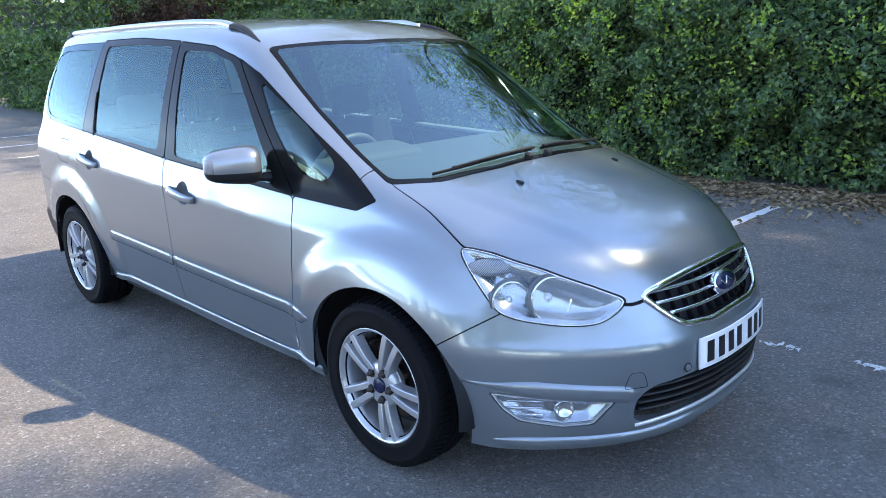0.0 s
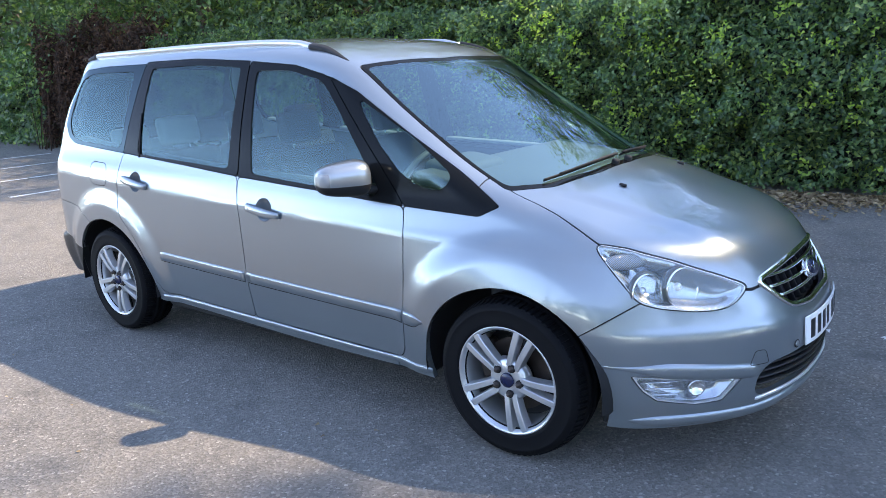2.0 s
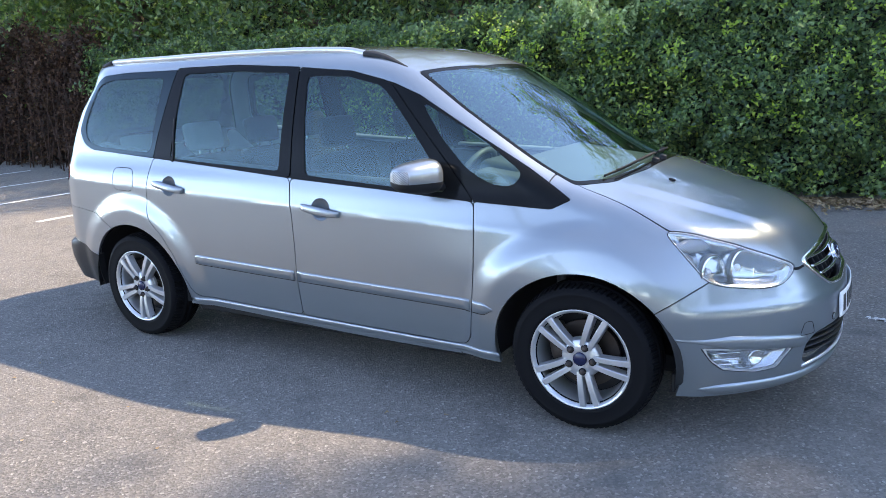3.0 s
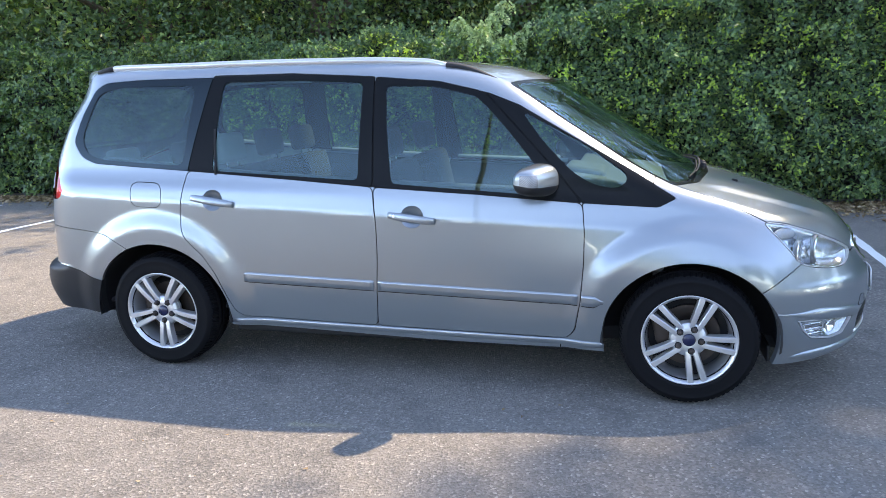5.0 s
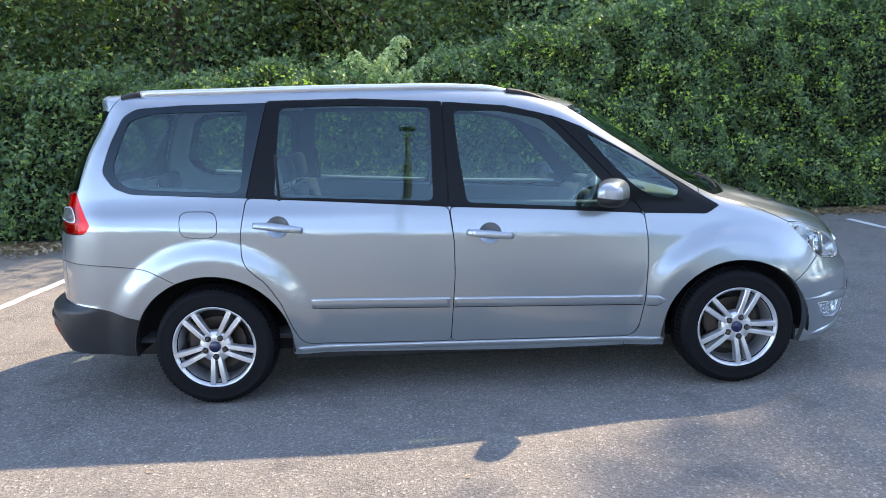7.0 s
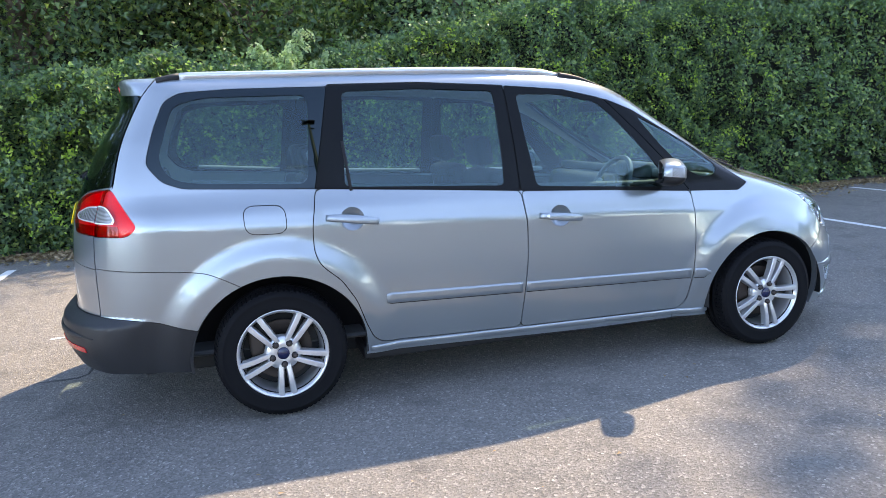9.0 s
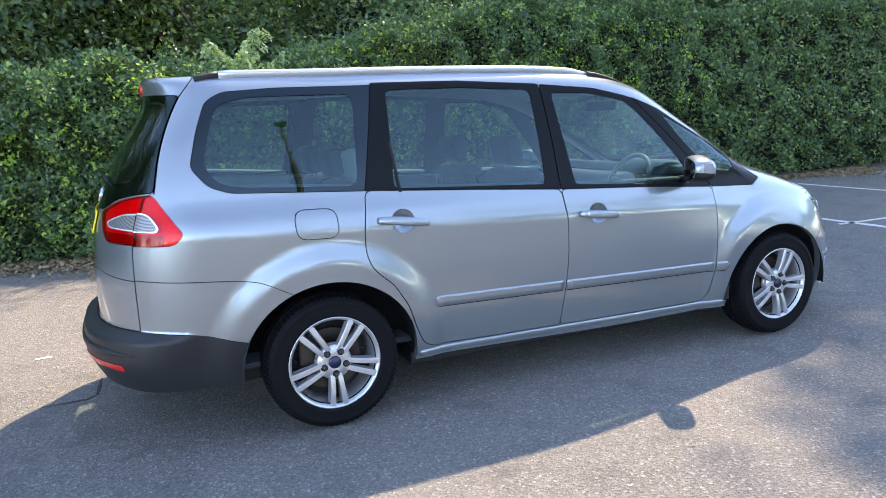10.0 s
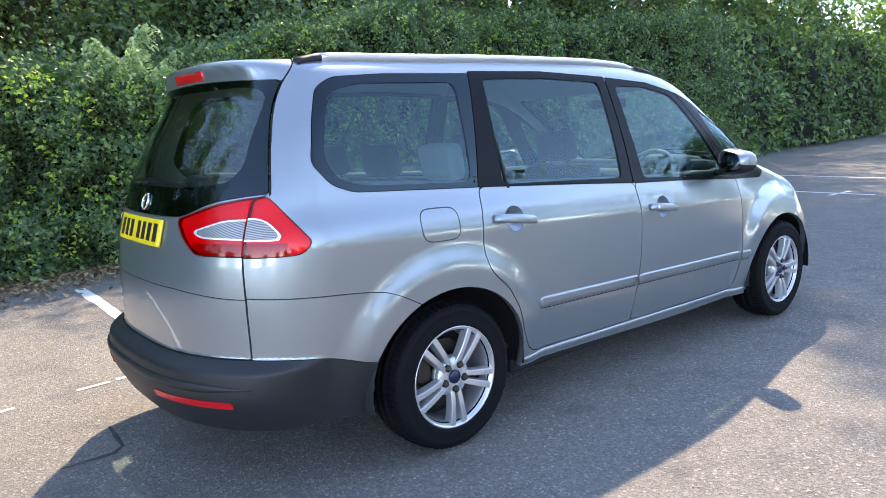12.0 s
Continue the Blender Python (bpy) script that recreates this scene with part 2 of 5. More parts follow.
def skin(p):
    """Negative inside the car's skin, zero on it."""
    x, y, z = p[:, 0], np.abs(p[:, 1]), p[:, 2]
    wide = SECTION(z + 0.042 * x * smooth(0.62, 0.84, z) * smooth(1.14, 1.00, z))
    wide = wide - (0.012 + 0.056 * smooth(0.60, 0.95, z)) * np.clip(x - 0.30, 0, None) ** 1.6
    wide = wide - 0.034 * np.clip(-1.0 - x, 0, None) ** 2
    for ax, amount in ((AXLES[0], 0.028), (AXLES[1], 0.027)):
        r = np.hypot(x - ax, (z - WHEEL_Z) * 1.02)
        wide = wide + amount * smooth(0.61, 0.475, r)
    side = y - wide
    k = 0.36 * smooth(-0.4, 0.7, x) - 0.12 * smooth(-1.2, -2.2, x)
    s = x + k * y * y
    crown = 0.085 - 0.02 * smooth(0.8, 1.6, x)
    ridge = 0.40 + 0.22 * (2.2 - x)
    swell = 0.010 * smooth(1.42, 1.62, x) * smooth(ridge + 0.05, ridge - 0.03, y)
    top = z - (PROFILE(s) - crown * y * y + swell)
    top = top / np.sqrt(1 + ((PROFILE(s + 0.03) - PROFILE(s - 0.03)) / 0.06) ** 2)
    nose = (x - (NOSE(z) - 0.79 * y ** 2.5)) / np.sqrt(1 + (1.6 * y ** 1.5) ** 2)
    tail = (-x - (TAIL(z) - 0.54 * y ** 3)) / np.sqrt(1 + (1.2 * y ** 2) ** 2)
    walls = smax(side, tail, 0.09 + 0.09 * smooth(1.35, 1.65, z))
    walls = smax(walls, top, 0.07 - 0.03 * smooth(-1.9, -2.1, x))
    return smax(walls, nose, 0.09)


def slope(p):
    """Outward unit normals of the skin."""
    e = 0.004
    g = np.stack([skin(p + e * a) - skin(p - e * a) for a in np.eye(3)], 1)
    return g / np.linalg.norm(g, axis=1, keepdims=True)


def on_skin(p, q):
    """The points between p (outside) and q (inside) at which the skin is met."""
    a, b = np.zeros(len(p)), np.ones(len(p))
    for _ in range(26):
        m = (a + b) / 2
        out = skin(p + m[:, None] * (q - p)) > 0
        a, b = np.where(out, m, a), np.where(out, b, m)
    return p + a[:, None] * (q - p)


# ---- swept, spun and bevelled forms ----
def sweep(path, ups, profile, taper=None, closed=False):
    """A profile (across, up) carried along a path: vertices and faces, with ends."""
    path, ups, prof = np.array(path, float), np.array(ups, float), np.array(profile, float)
    if ups.ndim == 1:
        ups = np.repeat(ups[None], len(path), 0)
    if closed:
        tan = np.roll(path, -1, 0) - np.roll(path, 1, 0)
    else:
        tan = np.gradient(path, axis=0)
    tan /= np.linalg.norm(tan, axis=1, keepdims=True)
    across = np.cross(tan, ups)
    across /= np.linalg.norm(across, axis=1, keepdims=True)
    ups = np.cross(across, tan)
    size = np.ones(len(path)) if taper is None else np.array(taper, float)
    V = path[:, None] + size[:, None, None] * (prof[None, :, :1] * across[:, None] + prof[None, :, 1:] * ups[:, None])
    m, n = len(prof), len(path)
    F = []
    for i in range(n if closed else n - 1):
        k = (i + 1) % n
        F += [(i * m + j, i * m + (j + 1) % m, k * m + (j + 1) % m, k * m + j) for j in range(m)]
    if not closed:
        F += [tuple(range(m))[::-1], tuple((n - 1) * m + j for j in range(m))]
    return V.reshape(-1, 3), F


def ring(w, h, n=12, power=2.6):
    """A rounded profile of that width and height."""
    a = np.linspace(0, 2 * np.pi, n, endpoint=False)
    c, s = np.cos(a), np.sin(a)
    return np.stack([w / 2 * np.sign(c) * np.abs(c) ** (2 / power), h / 2 * np.sign(s) * np.abs(s) ** (2 / power)], 1)


def spun(profile, turns=48, axis="y"):
    """A profile (radius, along) spun round the y axis."""
    prof = np.array(profile, float)
    a = np.linspace(0, 2 * np.pi, turns, endpoint=False)
    V = np.stack([prof[None, :, 0] * np.cos(a)[:, None], np.repeat(prof[None, :, 1], turns, 0), prof[None, :, 0] * np.sin(a)[:, None]], 2)
    m = len(prof)
    F = [(i * m + j, i * m + j + 1, ((i + 1) % turns) * m + j + 1, ((i + 1) % turns) * m + j) for i in range(turns) for j in range(m - 1)]
    return V.reshape(-1, 3), F


def block(size, bevel, at=(0, 0, 0), segments=2):
    bm = bmesh.new()
    bmesh.ops.create_cube(bm, size=1)
    bmesh.ops.scale(bm, vec=size, verts=bm.verts)
    bmesh.ops.bevel(bm, geom=bm.edges[:], offset=bevel, segments=segments, affect="EDGES", profile=0.6)
    bmesh.ops.translate(bm, vec=at, verts=bm.verts)
    for f in bm.faces:
        f.smooth = True
    return bm


# ---- helpers for meshes ----
def mesh_object(name, verts, faces, material, parent=None, label="", normals=None, flat=False):
    me = bpy.data.meshes.new(name)
    me.from_pydata([tuple(map(float, v)) for v in verts], [], [tuple(map(int, f)) for f in faces])
    me.materials.append(material)
    me.polygons.foreach_set("use_smooth", [not flat] * len(me.polygons))
    if normals is not None:
        me.normals_split_custom_set_from_vertices([tuple(map(float, v)) for v in normals])
    me.update()
    ob = new(name, me)
    if parent is not None:
        ob.parent = parent
    return tagged(ob, label)


def part(name, bm, material, parent, label=""):
    """Links a bmesh as one mesh object under a thing or a part."""
    me = bpy.data.meshes.new(name)
    bm.to_mesh(me)
    bm.free()
    me.materials.append(material)
    ob = new(name, me)
    ob.parent = parent
    return tagged(ob, label)


def big_mesh(name, verts, faces, material):
    """A large mesh from arrays of triangles or quads of one kind."""
    me = bpy.data.meshes.new(name)
    n, k = faces.shape
    me.vertices.add(len(verts))
    me.vertices.foreach_set("co", np.ascontiguousarray(verts, np.float32).ravel())
    me.loops.add(n * k)
    me.loops.foreach_set("vertex_index", np.ascontiguousarray(faces, np.int32).ravel())
    me.polygons.add(n)
    me.polygons.foreach_set("loop_start", np.arange(0, n * k, k, dtype=np.int32))
    me.materials.append(material)
    me.update(calc_edges=True)
    return new(name, me)


RNG = np.random.default_rng(7)


def leaves(centres, size, spread=0.35, up=None):
    """Folded leaves of five corners at the given places, turned at random: vertices and triangles."""
    n = len(centres)
    shape = np.array([(0, -0.42, 0), (0.40, -0.28, 0.12), (0.22, 0.14, 0.07), (0, 0.68, -0.10), (-0.22, 0.14, 0.07), (-0.40, -0.28, 0.12)])
    tris = np.array([(0, 1, 2), (0, 2, 3), (0, 3, 4), (0, 4, 5)])
    a = RNG.normal(size=(n, 3))
    if up is not None:
        a = a * 0.75 + np.asarray(up)
    a /= np.linalg.norm(a, axis=1, keepdims=True)
    b = np.cross(a, RNG.normal(size=(n, 3)))
    b /= np.linalg.norm(b, axis=1, keepdims=True)
    c = np.cross(a, b)
    s = size * (1 + spread * RNG.uniform(-1, 1, (n, 1, 1)))
    v = centres[:, None] + s * (shape[None, :, :1] * b[:, None] + shape[None, :, 1:2] * c[:, None] + shape[None, :, 2:] * a[:, None])
    f = tris[None] + 6 * np.arange(n)[:, None, None]
    return v.reshape(-1, 3), f.reshape(-1, 3)


# ---- ground ----
grid = np.array([-900, -300, -80, -30, -14, -7, 0, 7, 14, 30, 80, 300, 900.0])
gx, gy = np.meshgrid(grid, grid, indexing="ij")
n = len(grid)
quads = np.array([(i * n + j, (i + 1) * n + j, (i + 1) * n + j + 1, i * n + j + 1) for i in range(n - 1) for j in range(n - 1)])
ground = big_mesh("ground", np.stack([gx.ravel(), gy.ravel(), 0 * gx.ravel()], 1), quads, ASPHALT)
tagged(ground, "worn grey asphalt car park with pale stone specks", "ground", kind="structure")

# ---- hedge ----
HEDGE_Y = 5.35
HEDGE_LINE = curve((-26, 1.5, 5.4, 11, 20, 30), (5.35, 5.35, 6.15, 6.4, 7.9, 8.6))


def hedge_top(x):
    return 2.15 + 0.95 * smooth(-0.8, 3.6, x) + 0.5 * smooth(8, 14, x) + 0.10 * np.sin(2.1 * x) + 0.06 * np.sin(5.3 * x + 1)


def hedge_face(x, z):
    return HEDGE_LINE(x) + 0.10 * np.sin(1.3 * x + 0.5) + 0.07 * np.sin(3.7 * x + 2.0 * z) + 0.10 * np.sin(2.9 * z + 0.7 * x) + 0.12 * (z / 2.5) ** 2


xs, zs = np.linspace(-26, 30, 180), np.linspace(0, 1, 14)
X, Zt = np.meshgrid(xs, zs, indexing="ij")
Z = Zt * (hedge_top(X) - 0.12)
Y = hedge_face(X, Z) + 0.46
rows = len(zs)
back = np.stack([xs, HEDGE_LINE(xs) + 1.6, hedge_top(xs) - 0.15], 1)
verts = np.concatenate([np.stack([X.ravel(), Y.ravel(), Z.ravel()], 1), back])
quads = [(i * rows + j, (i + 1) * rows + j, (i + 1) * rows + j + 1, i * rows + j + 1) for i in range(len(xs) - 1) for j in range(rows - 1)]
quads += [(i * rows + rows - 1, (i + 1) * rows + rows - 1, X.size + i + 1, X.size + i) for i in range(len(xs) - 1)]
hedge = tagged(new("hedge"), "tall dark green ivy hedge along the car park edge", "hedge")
# sheet behind the leaves, coloured as the shade in the hedge's gaps
core = big_mesh("shaded_core", verts, np.array(quads), FOLIAGE_SHADE)
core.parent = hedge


def hedge_leaves(x0, x1, density, size):
    n = int((x1 - x0) * 2.6 * density)
    x = RNG.uniform(x0, x1, n)
    z = RNG.uniform(0.02, 1.03, n) * hedge_top(x)
    bulge = np.array([noise.noise((a * 2.9, b * 2.9, 3.0)) for a, b in zip(x, z)])
    y = hedge_face(x, z) + 0.16 - 0.22 * np.abs(RNG.normal(size=n)) * (0.5 + bulge) + 0.05 * RNG.normal(size=n) - 0.30 * bulge
    top = RNG.uniform(size=n) < 0.16
    sprig = np.array([noise.noise((a * 4.1, 7.0, b)) for a, b in zip(x, RNG.uniform(0, 0.6, n))])
    z = np.where(top, hedge_top(x) + 0.09 * RNG.normal(size=n) - 0.03 + 0.55 * np.clip(sprig, 0, None) * RNG.uniform(size=n), z)
    y = np.where(top, HEDGE_LINE(x) + RNG.uniform(0.1, 1.4, n), y)
    return leaves(np.stack([x, y, z], 1), size, up=(0, -0.9, 0.55))


made = [hedge_leaves(-4.5, 7.0, 3300, 0.050), hedge_leaves(-10.7, -4.5, 1700, 0.062), hedge_leaves(7, 15, 1500, 0.066), hedge_leaves(15, 30, 140, 0.16), hedge_leaves(-26, -15.3, 450, 0.105)]
off, V, F = 0, [], []
for v, f in made:
    V.append(v), F.append(f + off)
    off += len(v)
ivy = big_mesh("foliage", np.concatenate(V), np.concatenate(F), IVY)
ivy.parent = hedge

# young yellow-green shoots in tufts
n = 460
x = RNG.uniform(-4.5, 7.5, n)
z = RNG.uniform(0.1, 1.0, n) * hedge_top(x)
c = np.stack([x, hedge_face(x, z) - 0.15, z], 1)
c = np.repeat(c, 9, 0) + RNG.normal(size=(n * 9, 3)) * (0.042, 0.03, 0.045)
v, f = leaves(c, 0.043, up=(0, -0.9, 0.8))
shoots = big_mesh("young_growth", v, f, IVY_NEW)
shoots.parent = hedge
tagged(shoots, "yellow-green young leaves")

# leaf litter under the hedge
n = 22000
x = RNG.uniform(-9, 12, n)
y = HEDGE_LINE(x) + 0.05 - np.abs(RNG.normal(size=n)) * 0.40 * (1 + 0.4 * np.sin(1.9 * x))
v, f = leaves(np.stack([x, y, 0.012 + 0.02 * RNG.uniform(size=n)], 1), 0.05, up=(0, 0, 2.5))
litter = tagged(big_mesh("leaf_litter", v, f, LITTER), "dry brown leaf litter along the hedge foot", "leaf litter", kind="stuff")


# ---- white bay lines, worn ----
def road_line(x0, y0, x1, y1, width=0.09):
    d = np.array((x1 - x0, y1 - y0))
    length = np.linalg.norm(d)
    d /= length
    side = np.array((-d[1], d[0]))
    k = max(4, int(length / 0.12))
    t = np.linspace(0, 1, k)
    V, F = [], []
    for i, s in enumerate(t):
        for e in (-1, 1):
            p = np.array((x0, y0)) + d * s * length + side * e * (width / 2) * (1 + 0.10 * RNG.normal())
            V.append((p[0], p[1], 0.004))
    F = [(2 * i, 2 * i + 2, 2 * i + 3, 2 * i + 1) for i in range(k - 1)]
    ob = mesh_object("bay_line", V, F, LINE_PAINT)
    return tagged(ob, "worn white painted bay line on asphalt", "road marking", "bay lines", "structure")


for x, far_y in ((-14.0, 4.6), (-12.0, 4.6), (-10.0, 4.6), (-8.05, 4.6), (-6.1, 4.6), (-3.95, 4.4), (-1.80, 4.35), (0.82, 4.45), (3.3, 4.8), (5.6, 5.2), (8.65, 5.6), (11.3, 5.7)):
    road_line(x - 0.05, 1.25, x + 0.06, far_y, 0.10)
for x0, x1, y in ((-2.48, -2.30, 1.245), (-2.26, -2.13, 1.268), (-2.90, -2.80, 1.195)):
    road_line(x0, y, x1, y + 0.01, 0.034)
for x0, y0, n in ((2.53, 1.215, 34), (2.08, 1.18, 16), (2.17, 1.20, 22)):
    c = np.stack([x0 + 0.030 * RNG.normal(size=n), y0 + 0.014 * RNG.normal(size=n), 0.004 + 0.002 * RNG.uniform(size=n)], 1)
    v, f = leaves(c, 0.021, 0.8, up=(0, 0, 14))
    tagged(big_mesh("paint_flakes", v, f, LINE_PAINT), "last flakes of a worn white line", "road marking", "bay lines", "structure")
V, F = sweep([(-2.78, 0.205, 0.0005), (-2.66, 0.200, 0.0005), (-2.56, 0.205, 0.0005), (-2.51, 0.26, 0.0005), (-2.50, 0.40, 0.0005), (-2.49, 0.56, 0.0005)], (0, 0, 1), ring(0.030, 0.003, 8), (0.5, 1.2, 1.0, 0.5, 0.8, 0.4))
tagged(mesh_object("tar_seam", V, F, TAR), "dark tar seam in the asphalt", "road marking", kind="structure")
for x0, x1 in ((5.35, 6.2), (8.3, 9.0)):
    road_line(x0, 1.77, x1, 1.75, 0.07)

# ---- trees ----
def limb(path, r0, r1):
    path = np.array(path, float)
    return sweep(path, (0.3, 0.9, 0.2), ring(2, 2, 9, 2.0), np.linspace(r0, r1, len(path)))


def tree(x, y, high, crown, lean=(0, 0), count=3600, leaf=0.15, low=0.35, loose=0.10, trim=None, foot=1.2, seed=None, label="leafy green tree behind the hedge"):
    """A tapered trunk, forked limbs and a ragged crown of leaf clumps."""
    global RNG
    if seed is not None:
        RNG = np.random.default_rng(seed)
    base = tagged(new("tree"), label, "tree", "trees behind the hedge")
    base.location = (x, y, 0)
    lx, ly = lean
    stem = [(0, 0, -0.1), (0.05 * lx, 0.05 * ly, 0.25 * high), (0.35 * lx, 0.35 * ly, 0.5 * high), (0.75 * lx, 0.75 * ly, 0.75 * high)]
    t = np.linspace(0, 1, 12)
    stem = np.stack([curve(np.linspace(0, 1, 4), [p[k] for p in stem])(t) for k in range(3)], 1)
    V, F = limb(stem, 0.045 * high * 0.55, 0.02 * high * 0.4)
    mesh_object("trunk", V, F, BARK, base)
    tips = []
    for k in range(9):
        a = 2.4 * k + RNG.uniform(0, 0.8)
        s = RNG.uniform(low, 0.95)
        root = stem[int(s * 11)]
        reach = crown * RNG.uniform(0.55, 0.95)
        end = root + np.array((reach * np.cos(a) + lx * 0.4, reach * np.sin(a) + ly * 0.4, RNG.uniform(0.08, 0.28) * high))
        mid = (root + end) / 2 + np.array((0, 0, 0.06 * high))
        tt = np.linspace(0, 1, 8)[:, None]
        path = (1 - tt) ** 2 * root + 2 * tt * (1 - tt) * mid + tt ** 2 * end
        V, F = limb(path, 0.010 * high, 0.003 * high)
        mesh_object("limb", V, F, BARK, base)
        tips += [end, mid, (mid + end) / 2]
    tips.append(stem[-1] + np.array((0, 0, 0.15 * high)))
    tips = np.array(tips)
    pick = RNG.integers(0, len(tips), count)
    twig = RNG.integers(0, 6, count)
    offs = RNG.normal(size=(len(tips), 6, 3)) * crown * 0.26
    c = tips[pick] + offs[pick, twig] + RNG.normal(size=(count, 3)) * crown * loose
    c[:, 2] = np.where(c[:, 2] < foot, foot + np.abs(c[:, 2] - foot) * 0.6, c[:, 2])
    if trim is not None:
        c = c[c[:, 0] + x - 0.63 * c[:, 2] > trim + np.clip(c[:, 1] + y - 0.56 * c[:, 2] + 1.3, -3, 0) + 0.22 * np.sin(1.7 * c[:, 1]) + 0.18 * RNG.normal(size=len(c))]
    v, f = leaves(c, leaf, up=(0, 0, 0.6))
    ob = big_mesh("crown", v, f, TREE_LEAF)
    ob.parent = base
    return base


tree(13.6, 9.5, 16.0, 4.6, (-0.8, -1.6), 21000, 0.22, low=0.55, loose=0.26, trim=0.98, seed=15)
tree(6.0, 9.2, 9.2, 3.2, (0, -0.8), 16000, 0.095)
tree(9.8, 9.8, 8.8, 3.0, (0, -0.8), 12000, 0.105)
tree(-4.4, 8.6, 8.8, 3.2, (0.3, -1.4), 22000, 0.080)
tree(-8.0, 8.8, 9.0, 3.5, (0, -2.2), 24000, 0.082)
tree(-12.5, 8.2, 9.0, 3.5, (0, -2.2), 24000, 0.088)
tree(3.2, 10.2, 9.0, 3.0, (0, -0.8), 12000, 0.10)
tree(-0.9, 9.4, 6.6, 2.8, (0, -0.6), 15000, 0.090)
tree(15.0, 10.4, 12.5, 4.0, (-0.5, -1.2), 15000, 0.125)
tree(20.5, 11.6, 13.0, 4.4, (0, -1.2), 11000, 0.16)
tree(27.0, 12.0, 10.0, 4.2, (0, -1.2), 7000, 0.19)
tree(-17.5, 9.0, 9.5, 3.8, (0, -2.4), 15000, 0.125)
tree(-23.5, 9.0, 9.0, 4.0, (0, -2.4), 8000, 0.16)


def thicket(x0, x1, count, leaf):
    """Undergrowth and low branches between the hedge and the trees."""
    x = RNG.uniform(x0, x1, count)
    z = 1.6 + 4.4 * RNG.uniform(0, 1, count) ** 1.2
    lump = np.array([noise.noise((a * 0.8, b * 0.9, 9.0)) for a, b in zip(x, z)])
    y = HEDGE_LINE(x) + 1.7 + 0.25 * z + 1.1 * lump + 0.5 * RNG.normal(size=count)
    return leaves(np.stack([x, y, z], 1), leaf, up=(0, -0.8, 0.5))


made = [thicket(-8, 12, 46000, 0.085), thicket(-24, -8, 12000, 0.14), thicket(12, 30, 14000, 0.15)]
off, V, F = 0, [], []
for v, f in made:
    V.append(v), F.append(f + off)
    off += len(v)
tagged(big_mesh("undergrowth", np.concatenate(V), np.concatenate(F), TREE_LEAF), "dense dark undergrowth and low branches behind the hedge", "undergrowth", kind="stuff")
# added wavy sheet whose near-black colour stands for shade deep in the wood
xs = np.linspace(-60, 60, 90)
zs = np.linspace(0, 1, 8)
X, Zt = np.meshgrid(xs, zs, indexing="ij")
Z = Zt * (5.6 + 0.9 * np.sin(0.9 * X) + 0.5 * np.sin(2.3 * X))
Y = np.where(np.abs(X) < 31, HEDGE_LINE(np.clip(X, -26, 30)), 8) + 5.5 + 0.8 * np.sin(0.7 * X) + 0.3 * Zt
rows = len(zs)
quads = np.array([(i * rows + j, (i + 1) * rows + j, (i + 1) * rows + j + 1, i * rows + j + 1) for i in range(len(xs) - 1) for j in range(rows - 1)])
tagged(big_mesh("backdrop", np.stack([X.ravel(), Y.ravel(), Z.ravel()], 1), quads, FOLIAGE_SHADE), "near-black sheet coloured as the shaded wood behind the trees", "woodland", kind="structure")


# ---- single plants at the hedge ----
def sapling(x, y, z0, stems, high):
    """A light green sapling with feathered leaves that stands out of the hedge top."""
    base = tagged(new("sapling"), "pale green sapling with feathered leaves above the hedge", "sapling")
    base.location = (x, y, z0)
    spots = []
    for k in range(stems):
        a = 2.2 * k + 0.4
        tt = np.linspace(0, 1, 10)
        path = np.stack([0.34 * np.cos(a) * tt ** 1.5, 0.2 * np.sin(a) * tt ** 1.5 - 0.05 * tt, high * tt * (0.75 + 0.25 * np.cos(2 * k))], 1)
        V, F = sweep(path, (0.2, 1, 0.1), ring(0.012, 0.012, 6), np.linspace(1, 0.3, 10))
        mesh_object("stem", V, F, BARK, base)
        for i, p in enumerate(path[2:]):
            reach = 0.20 - 0.012 * i
            for g in (-1, 1):
                way = np.array((g * np.cos(1.3 * i + k), -0.55, 0.25 * g * np.sin(1.3 * i + k)))
                for d in np.linspace(0.25, 1, 6):
                    for w in (-0.022, 0.022):
                        spots.append(p + way * reach * d + np.array((0, 0, w - 0.10 * d * d)))
    v, f = leaves(np.array(spots), 0.046, up=(0, -1.4, 0.9))
    ob = big_mesh("leafage", v, f, SAPLING_LEAF)
    ob.parent = base


sapling(-0.76, 5.42, 2.0, 5, 0.62)
sapling(-0.45, 5.5, 1.95, 3, 0.40)
tt = np.linspace(0, 1, 16)
twig = tagged(new("bare_twig"), "thin bare twig hanging out of the trees", "twig")
V, F = sweep(np.stack([-1.75 + 0.62 * tt, 5.5 + 0 * tt, 3.25 - 0.80 * tt + 0.12 * np.sin(3 * tt)], 1), (0, 1, 0), ring(0.012, 0.012, 6), np.linspace(1.2, 0.5, 16))
mesh_object("stem", V, F, BARK, twig)

shrub = tagged(new("dry_shrub"), "dark reddish-brown dry hedge with bare upright stems", "shrub")
n = 30000
x = RNG.uniform(-15.5, -10.6, n)
z = 2.55 * RNG.uniform(0.0, 1.0, n) ** 0.75
lump = np.array([noise.noise((a * 1.6, b * 1.3, 5.0)) for a, b in zip(x, z)])
y = 5.15 + 0.10 * (z - 1.2) ** 2 - 0.35 * lump + 0.22 * np.abs(RNG.normal(size=n))
z = z * (1 + 0.10 * np.sin(2.3 * x) + 0.06 * RNG.normal(size=n))
v, f = leaves(np.stack([x, y, z], 1), 0.060, 0.6)
ob = big_mesh("leafage", v, f, DRY_LEAF)
ob.parent = shrub
